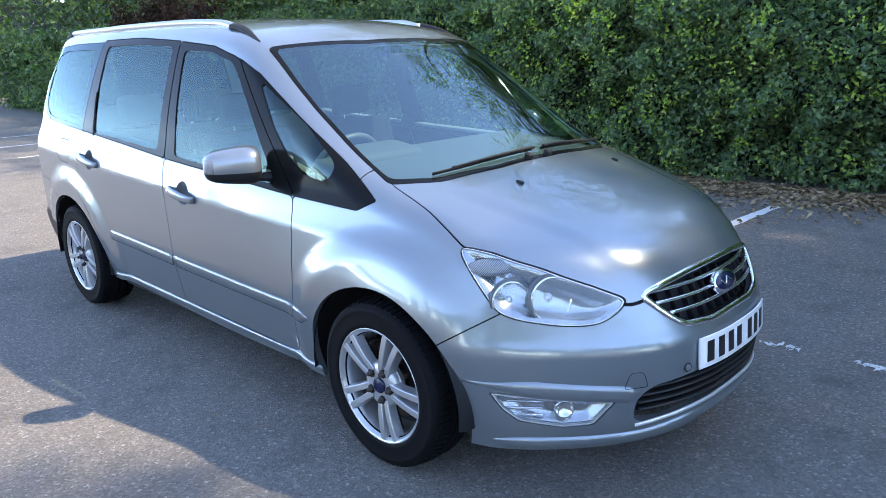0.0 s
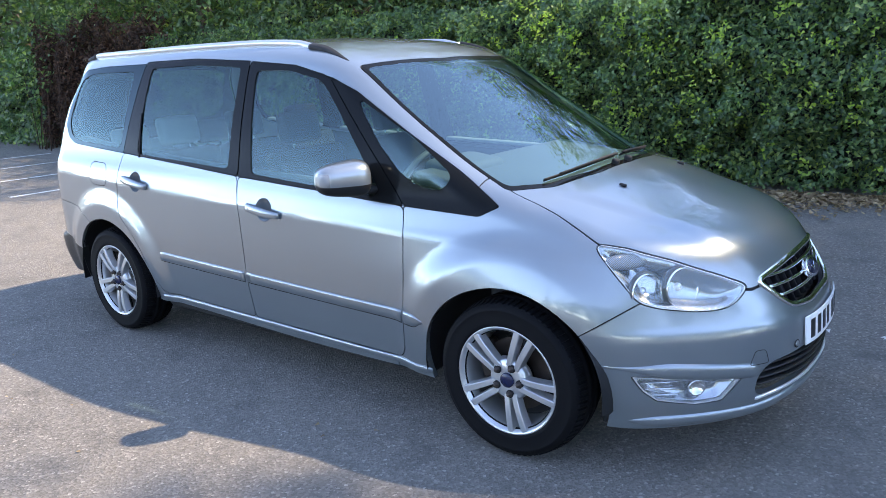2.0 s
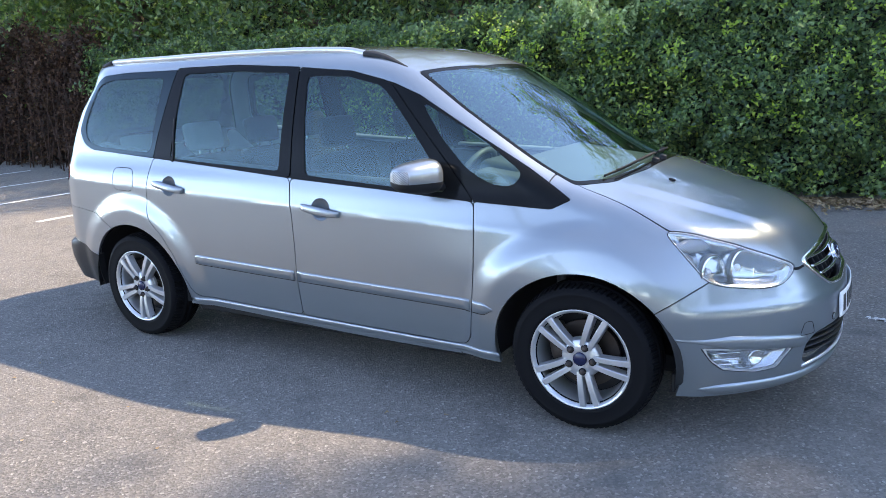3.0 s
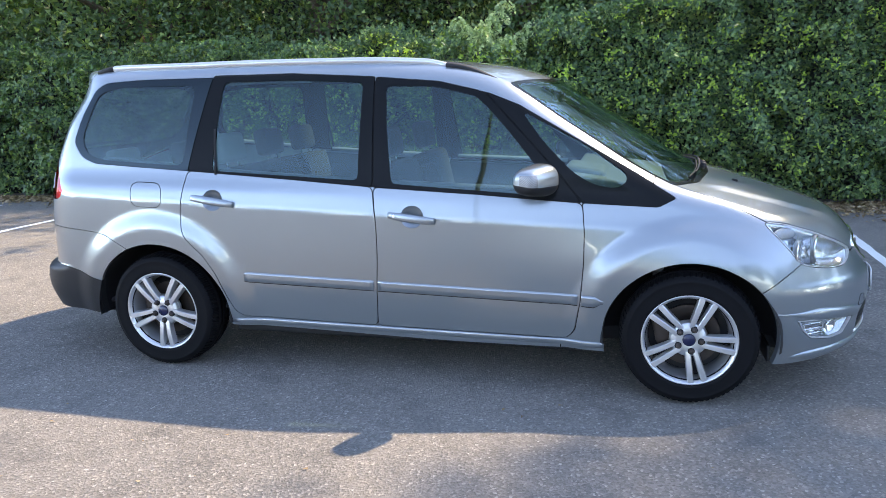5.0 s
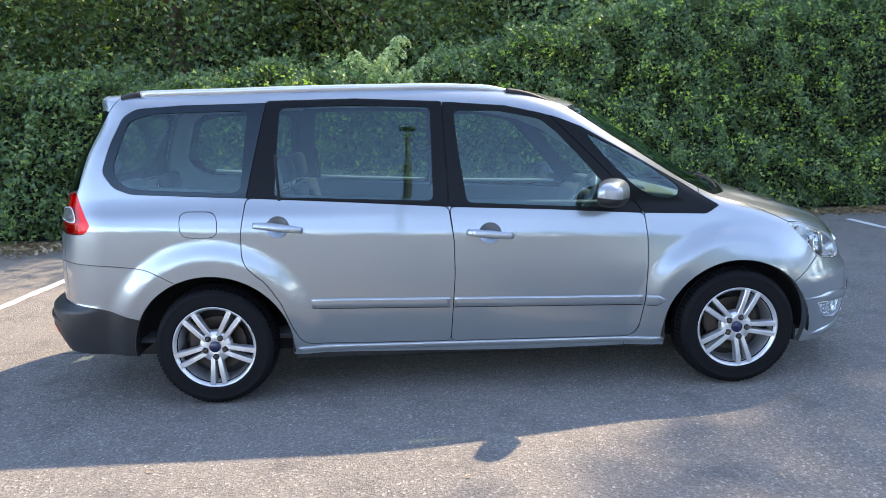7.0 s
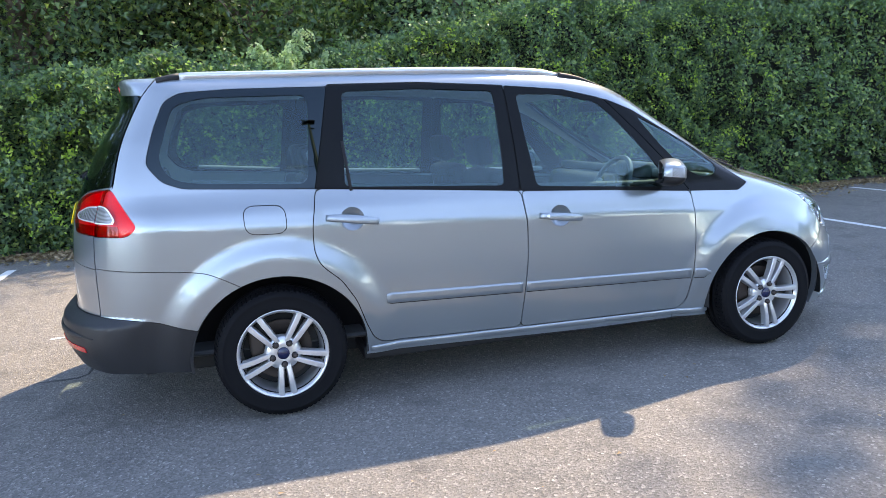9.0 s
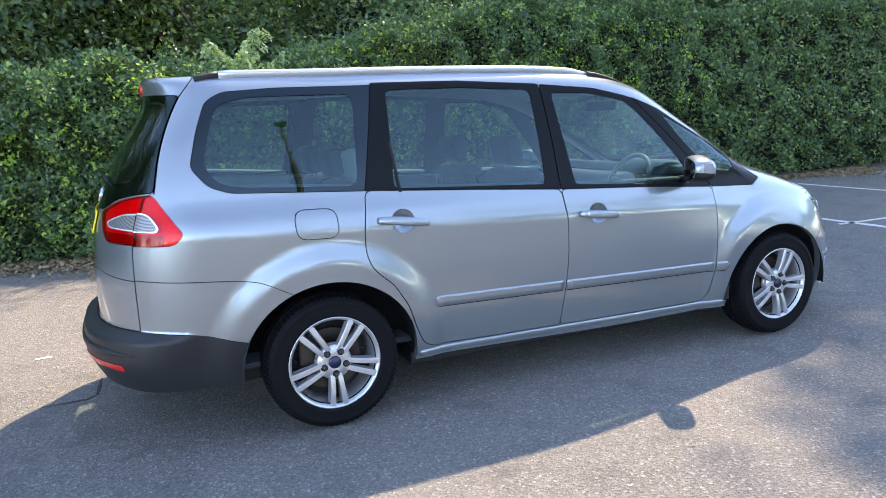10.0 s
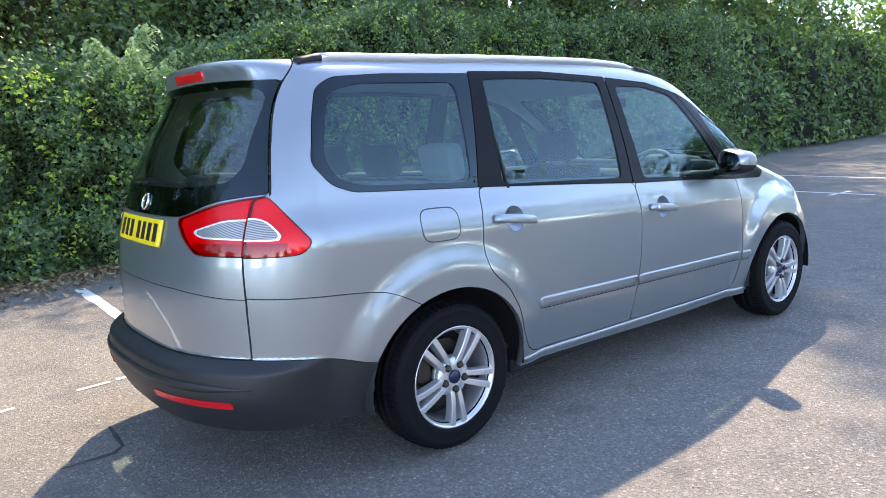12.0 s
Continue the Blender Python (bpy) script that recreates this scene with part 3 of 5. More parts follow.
for k in range(34):
    x0, lean = RNG.uniform(-15.4, -10.8), RNG.normal(size=2)
    tt = np.linspace(0, 1, 7)
    path = np.stack([x0 + 0.45 * lean[0] * tt ** 1.5, 5.05 + 0.12 * lean[1] + 0.1 * tt, RNG.uniform(0.9, 2.7) * tt], 1)
    V, F = sweep(path, (0.3, 0.9, 0.1), ring(0.022, 0.022, 6), np.linspace(1, 0.25, 7))
    mesh_object("stem", V, F, DRY_LEAF, shrub)

# ---- trees on the far side of the car park, seen in the windows ----
for x, y, h, c in ((-33, -22, 3.0, 1.7), (-27, -26, 3.2, 1.8), (-21, -29, 3.6, 2.0), (-15, -31, 4.4, 2.4), (-9, -32, 5.2, 2.6), (-3, -32, 4.8, 2.6), (3, -31, 6.0, 3.0), (9, -30, 7.0, 3.4), (15, -28, 8.0, 3.6), (21, -25, 8.5, 3.8), (27, -20, 8.5, 3.8), (30, -14, 8.5, 3.6), (32, -8, 8.5, 3.6), (33, -2, 8.0, 3.4), (34, 4, 7.5, 3.2), (35, 11, 7.0, 3.2), (-40, -14, 2.8, 1.6), (-42, -7, 3.0, 1.8), (-42, 0, 4.5, 2.4), (-38, 7, 6.5, 3.0)):
    tree(x, y, h, c, (0, 0), 8500 if x > 5 else 3500, (0.065 if x > 5 else 0.10) * c, low=0.05, foot=0.15, loose=0.2, label="green tree across the car park")

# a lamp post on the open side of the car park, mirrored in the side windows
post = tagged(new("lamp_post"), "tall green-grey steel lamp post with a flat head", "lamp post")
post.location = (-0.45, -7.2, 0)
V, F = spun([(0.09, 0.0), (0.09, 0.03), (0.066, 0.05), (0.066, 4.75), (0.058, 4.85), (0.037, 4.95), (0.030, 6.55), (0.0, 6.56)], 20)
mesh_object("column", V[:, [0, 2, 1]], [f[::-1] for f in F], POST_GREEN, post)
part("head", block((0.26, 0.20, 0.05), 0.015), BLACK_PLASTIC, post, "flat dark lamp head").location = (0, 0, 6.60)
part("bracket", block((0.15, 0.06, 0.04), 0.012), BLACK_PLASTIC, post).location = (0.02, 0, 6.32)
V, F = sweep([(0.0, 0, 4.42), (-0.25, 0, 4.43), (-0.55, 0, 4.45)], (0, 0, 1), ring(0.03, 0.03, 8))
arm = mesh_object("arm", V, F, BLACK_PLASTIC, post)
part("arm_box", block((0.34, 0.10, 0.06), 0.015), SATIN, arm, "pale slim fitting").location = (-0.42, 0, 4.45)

# fallen leaves and twigs strewn thinly over the asphalt
n = 260
v, f = leaves(np.stack([RNG.uniform(-7, 7, n), RNG.uniform(-3.2, 4.8, n), 0.006 + 0 * RNG.uniform(size=n)], 1), 0.015, 0.6, up=(0, 0, 6))
tagged(big_mesh("fallen_leaves", v, f, LITTER), "a few small dry leaves strewn over the asphalt", "leaf litter", kind="stuff")


# ---- cutting the skin into panels ----
def compact(V, N, T):
    used, T = np.unique(T, return_inverse=True)
    return V[used], N[used], T.reshape(-1, 3)


def half_skin(step):
    """The skin of the car's near half (y <= 0) as fine triangles."""
    lo, hi = np.array((-2.75, -1.1, 0.12)), np.array((2.65, 0.0, 1.95))
    nx, ny, nz = (np.round((hi - lo) / (step * np.array((1.0, 0.8, 0.9)))).astype(int))
    gx, gy, gz = np.linspace(lo[0], hi[0], nx), np.linspace(lo[1], hi[1], ny), np.linspace(lo[2], hi[2], nz)
    P, T, off = [], [], 0
    for u, v, make in ((gx, gz, lambda a, b: (a, lo[1] + 0 * a, b)), (gx, gy, lambda a, b: (a, b, hi[2] + 0 * a)),
                       (gy, gz, lambda a, b: (hi[0] + 0 * a, a, b)), (gy, gz, lambda a, b: (lo[0] + 0 * a, a, b))):
        A, B = np.meshgrid(u, v, indexing="ij")
        P.append(np.stack(make(A.ravel(), B.ravel()), 1))
        i, j = np.meshgrid(np.arange(len(u) - 1), np.arange(len(v) - 1), indexing="ij")
        q = (i * len(v) + j).ravel() + off
        T.append(np.stack([q, q + len(v), q + len(v) + 1], 1))
        T.append(np.stack([q, q + len(v) + 1, q + 1], 1))
        off += A.size
    P, T = np.concatenate(P), np.concatenate(T)
    _, first, same = np.unique(np.round(P, 5), axis=0, return_index=True, return_inverse=True)
    P, T = P[first], same.ravel()[T]
    Q = np.stack([P[:, 0] * 0.68 - 0.02, P[:, 1] * 0.42, 0.12 + (P[:, 2] - 0.12) * 0.34], 1)
    V = on_skin(P, Q)
    N = slope(V)
    N[np.abs(V[:, 1]) < 1e-6, 1] = 0
    face = np.cross(V[T[:, 1]] - V[T[:, 0]], V[T[:, 2]] - V[T[:, 0]])
    turn = (face * N[T].mean(1)).sum(1) < 0
    T[turn] = T[turn][:, ::-1]
    return V, N, T


def cut(piece, f):
    """Splits a piece along f = 0: the part with f < 0, and the rest."""
    V, N, T = piece
    f = np.where(np.abs(f) < 2e-5, -2e-5, f)
    s = f < 0
    count = s[T].sum(1)
    inn, out = [T[count == 3]], [T[count == 0]]
    M = T[(count == 1) | (count == 2)]
    if len(M):
        lone_in = s[M].sum(1) == 1
        lone = np.argmax(s[M] == lone_in[:, None], axis=1)
        a, b, c = (M[np.arange(len(M)), (lone + k) % 3] for k in range(3))
        keys = np.sort(np.concatenate([np.stack([a, b], 1), np.stack([a, c], 1)]), axis=1)
        uniq, idx = np.unique(keys, axis=0, return_inverse=True)
        idx = idx.ravel() + len(V)
        w = (f[uniq[:, 0]] / (f[uniq[:, 0]] - f[uniq[:, 1]]))[:, None]
        V = np.concatenate([V, V[uniq[:, 0]] * (1 - w) + V[uniq[:, 1]] * w])
        nn = N[uniq[:, 0]] * (1 - w) + N[uniq[:, 1]] * w
        N = np.concatenate([N, nn / np.linalg.norm(nn, axis=1, keepdims=True)])
        ab, ac = idx[:len(a)], idx[len(a):]
        one = np.stack([a, ab, ac], 1)
        two = np.stack([np.stack([ab, b, c], 1), np.stack([ab, c, ac], 1)], 1)
        inn += [one[lone_in], two[~lone_in].reshape(-1, 3)]
        out += [one[~lone_in], two[lone_in].reshape(-1, 3)]
    return compact(V, N, np.concatenate(inn)), compact(V, N, np.concatenate(out))


def rounded(pts, r):
    """A closed outline whose corners are rounded over the length r."""
    p = np.array(pts, float)
    made = []
    for before, here, after in zip(np.roll(p, 1, 0), p, np.roll(p, -1, 0)):
        a, b = before - here, after - here
        la, lb = np.linalg.norm(a), np.linalg.norm(b)
        a, b = here + a / la * min(r, 0.45 * la), here + b / lb * min(r, 0.45 * lb)
        made += [(1 - t) ** 2 * a + 2 * t * (1 - t) * here + t * t * b for t in (0, 0.25, 0.5, 0.75, 1)]
    return np.array(made)


def outline(pts, r=2):
    """The signed distance to a closed outline: a function of two coordinates, negative inside. r: 0 sharp, 1 or 2 softer."""
    p = rounded(pts, (0, 0.03, 0.05)[r]) if r else np.array(pts, float)
    q = np.roll(p, -1, axis=0)

    def at(u, v):
        w = np.stack([u, v], 1)[:, None]
        e = (q - p)[None]
        h = np.clip(((w - p[None]) * e).sum(2) / (e * e).sum(2), 0, 1)
        d = np.sqrt((((w - p[None]) - h[..., None] * e) ** 2).sum(2).min(1))
        a, b = p[None] - w, q[None] - w
        cross = ((a[..., 1] > 0) != (b[..., 1] > 0)) & ((a[..., 0] * b[..., 1] - a[..., 1] * b[..., 0] > 0) == (b[..., 1] > a[..., 1]))
        return np.where(cross.sum(1) % 2 == 1, -d, d)
    return at


class Body:
    """The skin that is still uncut, and the shut lines so far."""
    def __init__(self, piece):
        self.rest, self.lines = piece, []

    def take(self, rule, gap=0.005):
        f = rule(*self.rest[0].T)
        if gap:
            inn, ring = cut(self.rest, f + gap / 2)
            f = rule(*ring[0].T)
            line, self.rest = cut(ring, f - gap / 2)
            self.lines.append(line)
        else:
            inn, self.rest = cut(self.rest, f)
        return inn


def split(piece, rule, gap=0.005):
    """Takes a region out of a panel: the region, the rest and the line between them."""
    b = Body(piece)
    inn = b.take(rule, gap)
    return inn, b.rest, (b.lines[0] if gap else None)


def pushed(piece, by, redo=False):
    """The piece moved along its normals (by: metres, or one value a corner)."""
    V, N, T = piece
    V = V + N * (by if np.isscalar(by) else by[:, None])
    if redo:
        face = np.cross(V[T[:, 1]] - V[T[:, 0]], V[T[:, 2]] - V[T[:, 0]])
        N = np.zeros_like(V)
        for k in range(3):
            np.add.at(N, T[:, k], face)
        N /= np.linalg.norm(N, axis=1, keepdims=True) + 1e-12
    return V, N, T


def mirrored(piece):
    V, N, T = piece
    flip = np.array((1, -1, 1))
    return V * flip, N * flip, T[:, ::-1]


def joined(*pieces):
    V, N, T, off = [], [], [], 0
    for v, n, t in pieces:
        V.append(v), N.append(n), T.append(t + off)
        off += len(v)
    return np.concatenate(V), np.concatenate(N), np.concatenate(T)


def rimmed(piece, depth):
    """Adds folded-in edges of that depth round a piece, but for the centre line."""
    V, N, T = piece
    e = np.concatenate([T[:, [0, 1]], T[:, [1, 2]], T[:, [2, 0]]])
    key = np.sort(e, axis=1)
    _, idx, count = np.unique(key, axis=0, return_inverse=True, return_counts=True)
    edge = e[count[idx.ravel()] == 1]
    edge = edge[~((np.abs(V[edge[:, 0], 1]) < 1e-5) & (np.abs(V[edge[:, 1], 1]) < 1e-5))]
    i, j = edge.T
    way = np.cross(V[j] - V[i], N[i])
    way /= np.linalg.norm(way, axis=1, keepdims=True) + 1e-12
    k, base = len(edge), len(V)
    Vs = np.concatenate([V, V[i], V[j], V[i] - N[i] * depth, V[j] - N[j] * depth])
    Ns = np.concatenate([N, way, way, way, way])
    a = base + np.arange(k)
    Ts = np.concatenate([T, np.stack([a + k, a, a + 2 * k], 1), np.stack([a + k, a + 2 * k, a + 3 * k], 1)])
    return Vs, Ns, Ts


def panel(name, piece, material, parent, label="", rim=0.012, both=False, far=False):
    if rim:
        piece = rimmed(piece, rim)
    if both:
        piece = joined(piece, mirrored(piece))
    if far:
        piece = mirrored(piece)
    V, N, T = piece
    return mesh_object(name, V, T, material, parent, label, N)


def side_at(x, z):
    """Points and normals of the near side at given x, z."""
    x, z = np.broadcast_arrays(np.asarray(x, float), np.asarray(z, float))
    x, z = x.ravel(), z.ravel()
    p = on_skin(np.stack([x, 0 * x - 1.4, z], 1), np.stack([x, 0 * x - 0.05, z], 1))
    return p, slope(p)


def top_at(x, y):
    x, y = np.broadcast_arrays(np.asarray(x, float), np.asarray(y, float))
    x, y = x.ravel(), y.ravel()
    p = on_skin(np.stack([x, y, 0 * x + 2.2], 1), np.stack([x, y, 0 * x + 0.5], 1))
    return p, slope(p)


def end_at(y, z, front=True):
    y, z = np.broadcast_arrays(np.asarray(y, float), np.asarray(z, float))
    y, z = y.ravel(), z.ravel()
    s = 1 if front else -1
    p = on_skin(np.stack([0 * y + s * 2.9, y, z], 1), np.stack([0 * y + s * 1.2, y, z], 1))
    return p, slope(p)


# ---- the car ----
car = tagged(new("car"), "silver-blue seven-seat people carrier parked on the asphalt", "car")
body = Body(half_skin(0.021))

# open bottom edge and wheel arches
V = body.rest[0]
body.rest = cut(body.rest, 0.205 + 0.028 * smooth(1.5, 0.9, V[:, 0]) + 0.028 * smooth(0.4, -1.0, V[:, 0]) + 0.03 * smooth(-1.2, -2.4, V[:, 0]) - V[:, 2])[0]
for ax, arch in zip(AXLES, ARCHES):
    V = body.rest[0]
    body.rest = cut(body.rest, arch - np.hypot((V[:, 0] - ax) / 1.075, V[:, 2] - WHEEL_Z))[0]

# outlines: on the side (x, z), from above (x, |y|) or from an end (|y|, z)
FRONT_GLASS = outline([(-0.10, 1.548), (0.15, 1.54), (0.37, 1.49), (0.44, 1.43), (0.56, 1.30), (0.66, 1.18), (0.77, 1.04), (0.76, 1.005), (-0.045, 1.06), (-0.08, 1.32)], 1)
FRONT_FRAME = outline([(-0.160, 1.592), (0.18, 1.562), (0.38, 1.515), (0.43, 1.495), (0.61, 1.31), (0.78, 1.13), (0.912, 0.972), (0.40, 1.012), (-0.140, 1.042)], 0)
QUARTER_GLASS = outline([(0.60, 1.415), (0.68, 1.375), (0.91, 1.255), (1.13, 1.10), (1.09, 1.04), (0.98, 1.05), (0.87, 1.11), (0.73, 1.25)])
QUARTER_FRAME = outline([(0.40, 1.51), (0.44, 1.50), (0.59, 1.44), (0.85, 1.29), (1.15, 1.115), (1.345, 0.992), (1.265, 0.952), (0.912, 0.972), (0.78, 1.13), (0.61, 1.31), (0.43, 1.495)], 0)
REAR_GLASS_LINE = outline([(-1.03, 1.588), (-0.63, 1.59), (-0.225, 1.568), (-0.225, 1.075), (-1.065, 1.12)], 1)
REAR_FRAME = outline([(-1.10, 1.622), (-0.63, 1.622), (-0.164, 1.594), (-0.144, 1.043), (-0.63, 1.08), (-1.21, 1.12)], 0)
BACK_GLASS = outline([(-1.20, 1.575), (-1.70, 1.575), (-1.84, 1.54), (-1.92, 1.29), (-1.87, 1.20), (-1.76, 1.175), (-1.24, 1.145)])
BACK_FRAME = outline([(-1.00, 1.612), (-1.56, 1.612), (-1.80, 1.60), (-1.875, 1.56), (-1.93, 1.43), (-1.975, 1.275), (-1.91, 1.19), (-1.82, 1.155), (-1.10, 1.112)], 1)
FRONT_DOOR = outline([(-0.140, 1.042), (0.40, 1.012), (0.912, 0.972), (0.925, 0.84), (0.925, 0.69), (0.912, 0.50), (0.885, 0.335), (0.845, 0.285), (0.55, 0.290), (-0.15, 0.298), (-0.12, 0.68), (-0.12, 0.86)], 1)
REAR_DOOR = outline([(-1.21, 1.12), (-0.63, 1.08), (-0.144, 1.043), (-0.12, 0.86), (-0.12, 0.68), (-0.15, 0.298), (-0.55, 0.305), (-0.91, 0.315), (-0.965, 0.345), (-1.00, 0.42), (-1.05, 0.56), (-1.12, 0.67), (-1.19, 0.73), (-1.225, 0.77), (-1.242, 0.83), (-1.24, 0.94), (-1.225, 1.03)], 1)
HEADLIGHT = outline([(1.75, 0.885), (1.84, 0.872), (1.98, 0.825), (2.11, 0.765), (2.195, 0.715), (2.18, 0.672), (2.15, 0.648), (2.08, 0.648), (1.97, 0.668), (1.91, 0.69), (1.86, 0.75), (1.795, 0.82), (1.745, 0.868)], 1)
FOG_LAMP = outline([(1.905, 0.43), (1.96, 0.425), (2.10, 0.412), (2.215, 0.395), (2.16, 0.31), (2.09, 0.305), (1.98, 0.33), (1.94, 0.37)], 0)
GRILLE = outline([(-0.1, 0.768), (0.16, 0.762), (0.30, 0.745), (0.405, 0.722), (0.33, 0.645), (0.285, 0.612), (0.16, 0.602), (-0.1, 0.600)], 1)
INTAKE = outline([(-0.1, 0.452), (0.24, 0.45), (0.43, 0.432), (0.475, 0.39), (0.475, 0.31), (0.40, 0.288), (0.22, 0.308), (-0.1, 0.325)], 1)
BONNET = outline([(1.335, 0.692), (1.56, 0.712), (1.755, 0.748), (1.84, 0.72), (1.98, 0.645), (2.11, 0.55), (2.20, 0.45), (2.235, 0.37), (2.275, 0.16), (2.28, -0.1), (1.545, -0.1), (1.525, 0.28), (1.46, 0.54)], 1)
SCREEN_AREA = outline([(1.55, -0.1), (1.53, 0.28), (1.465, 0.54), (1.345, 0.70), (1.27, 0.69), (1.11, 0.69), (0.91, 0.686), (0.74, 0.668), (0.53, 0.642), (0.60, 0.45), (0.68, 0.22), (0.70, -0.1)], 1)
SCREEN = outline([(1.520, -0.1), (1.500, 0.28), (1.435, 0.53), (1.328, 0.676), (1.16, 0.674), (0.91, 0.670), (0.743, 0.651), (0.562, 0.622), (0.63, 0.45), (0.71, 0.22), (0.73, -0.1)], 1)
WING = outline([(0.912, 0.97), (1.0, 0.985), (1.22, 1.00), (1.25, 1.092), (1.285, 1.078), (1.348, 1.054), (1.42, 1.02), (2.5, 1.0), (2.5, 0.05), (0.81, 0.05), (0.815, 0.283), (0.885, 0.335), (0.912, 0.50), (0.925, 0.69), (0.925, 0.84)], 0)
TAIL_SIDE = outline([(-2.30, 1.165), (-2.14, 1.172), (-2.105, 1.11), (-2.055, 1.03), (-2.03, 0.995), (-2.075, 0.952), (-2.30, 0.945)], 1)
TAIL_GATE_LAMP = outline([(0.34, 1.082), (0.54, 1.142), (0.64, 1.160), (0.74, 1.17), (0.74, 0.95), (0.48, 0.955), (0.40, 1.02)], 1)
GATE = outline([(-0.2, 1.95), (0.60, 1.95), (0.615, 1.66), (0.645, 1.57), (0.69, 1.35), (0.712, 1.19), (0.668, 1.155), (0.675, 0.95), (0.688, 0.78), (0.692, 0.566), (-0.2, 0.560)], 0)
BACK_GLASS_AREA = outline([(-0.2, 1.585), (0.48, 1.575), (0.55, 1.55), (0.60, 1.28), (0.56, 1.22), (0.35, 1.20), (-0.2, 1.20)], 1)

GATE_EDGE = curve((1.17, 1.35, 1.57, 1.66, 1.70, 1.80), (-2.13, -2.085, -1.985, -1.915, -1.885, -1.885))
gate_rule = lambda x, y, z: np.maximum(np.where(z > 1.168, (x - GATE_EDGE(z)) * 0.95, GATE(-y, z)), 0.3 * (x + 1.6))
WINDOW_LOW = curve((0.0, 0.33, 0.54, 0.64, 0.72), (1.085, 1.090, 1.150, 1.166, 1.176))
window_rule = lambda x, y, z: np.maximum(np.maximum(gate_rule(x, y, z) + 0.004, z - 1.612 + 0.05 * y * y), np.maximum(WINDOW_LOW(-y) + 0.002 - z, x + 1.9))
head_piece = body.take(lambda x, y, z: np.maximum(HEADLIGHT(x, z), 1.4 - x), 0.004)
fog_piece = body.take(lambda x, y, z: np.maximum(FOG_LAMP(x, z), 1.4 - x), 0.004)
grille_piece = body.take(lambda x, y, z: np.maximum(GRILLE(-y, z), 1.6 - x), 0)
intake_piece = body.take(lambda x, y, z: np.maximum(INTAKE(-y, z), 1.6 - x), 0)
screen_area = body.take(lambda x, y, z: np.maximum(SCREEN_AREA(x, -y), 0.9 - z), 0.004)
bonnet_piece = body.take(lambda x, y, z: np.maximum(BONNET(x, -y), 0.60 - z), 0.005)
f_glass = body.take(lambda x, y, z: FRONT_GLASS(x, z), 0)
f_frame = body.take(lambda x, y, z: FRONT_FRAME(x, z), 0.005)
fq_glass = body.take(lambda x, y, z: QUARTER_GLASS(x, z), 0)
fq_frame = body.take(lambda x, y, z: QUARTER_FRAME(x, z), 0.003)
r_glass = body.take(lambda x, y, z: REAR_GLASS_LINE(x, z), 0)
r_frame = body.take(lambda x, y, z: REAR_FRAME(x, z), 0.005)
b_glass = body.take(lambda x, y, z: BACK_GLASS(x, z), 0)
b_frame = body.take(lambda x, y, z: BACK_FRAME(x, z), 0.003)
f_door = body.take(lambda x, y, z: FRONT_DOOR(x, z), 0.005)
r_door = body.take(lambda x, y, z: REAR_DOOR(x, z), 0.005)
gate_all = body.take(gate_rule, 0.006)
side_lamp = body.take(lambda x, y, z: np.maximum(TAIL_SIDE(x, z), x + 1.7), 0.003)
roof_piece = body.take(lambda x, y, z: np.maximum(np.maximum(-y - 0.585, x - 0.72), 1.3 - z), 0)
BLACK_LINE = curve((-2.5, -2.2, -2.06, -1.78, -1.6), (0.566, 0.564, 0.554, 0.480, 0.455))
SEAM = curve((-2.4, -2.25, -2.06, -1.77, -1.61, -1.45), (0.80, 0.797, 0.79, 0.762, 0.69, 0.58))
black_bumper = body.take(lambda x, y, z: np.maximum(z - BLACK_LINE(x), x + 1.45), 0.003)
back_bumper = body.take(lambda x, y, z: np.maximum(z - SEAM(x), x + 1.45), 0.004)
nose_bumper = body.take(lambda x, y, z: np.maximum((z - 0.57 - 0.667 * (x - 1.735)) / 1.2, 1.5 - x), 0.005)
wing_piece = body.take(lambda x, y, z: WING(x, z), 0.005)
flap_piece, body.rest, flap_line = split(body.rest, lambda x, y, z: outline([(-1.56, 1.06), (-1.365, 1.055), (-1.36, 0.92), (-1.555, 0.925)])(x, z), 0.004)
body.lines.append(flap_line)
side_piece = body.rest

panel("front_bumper", nose_bumper, PAINT, car, rim=0.03, both=True)
panel("bonnet", bonnet_piece, PAINT, car, rim=0.02, both=True)
panel("roof", roof_piece, PAINT, car, rim=0.0, both=True)
panel("rear_bumper", black_bumper, GREY_PLASTIC, car, "dark grey textured plastic bumper", rim=0.04, both=True)
for far in (False, True):
    V = side_piece[0]
    sill = 0.004 * smooth(0.300, 0.280, V[:, 2]) * smooth(1.0, 0.7, np.abs(V[:, 0] + 0.02))
    panel("body_side", pushed(side_piece, sill), PAINT, car, far=far, rim=0.02)
    panel("front_wing", wing_piece, PAINT, car, far=far, rim=0.025)
    panel("bumper_corner", back_bumper, PAINT, car, far=far, rim=0.02)
    panel("fuel_flap", flap_piece, PAINT, car, far=far) if not far else None
    xs_ = np.linspace(-0.985, 1.03, 50)
    p, nrm = side_at(xs_, 0.2765 - 0.012 * xs_)
    flip = np.array((1, -1 if far else 1, 1))
    V, F = sweep((p - 0.002 * nrm) * flip, nrm * flip, ring(0.036, 0.022, 14, 2.4), smooth(0.0, 0.06, xs_ + 1.03) * smooth(0.0, 0.06, 1.07 - xs_))
    mesh_object("sill", V, F, PAINT, car)
lines = pushed(joined(*body.lines), -0.008)
panel("shut_line", lines, GAP, car, "dark shut lines between the panels", rim=0, both=True)

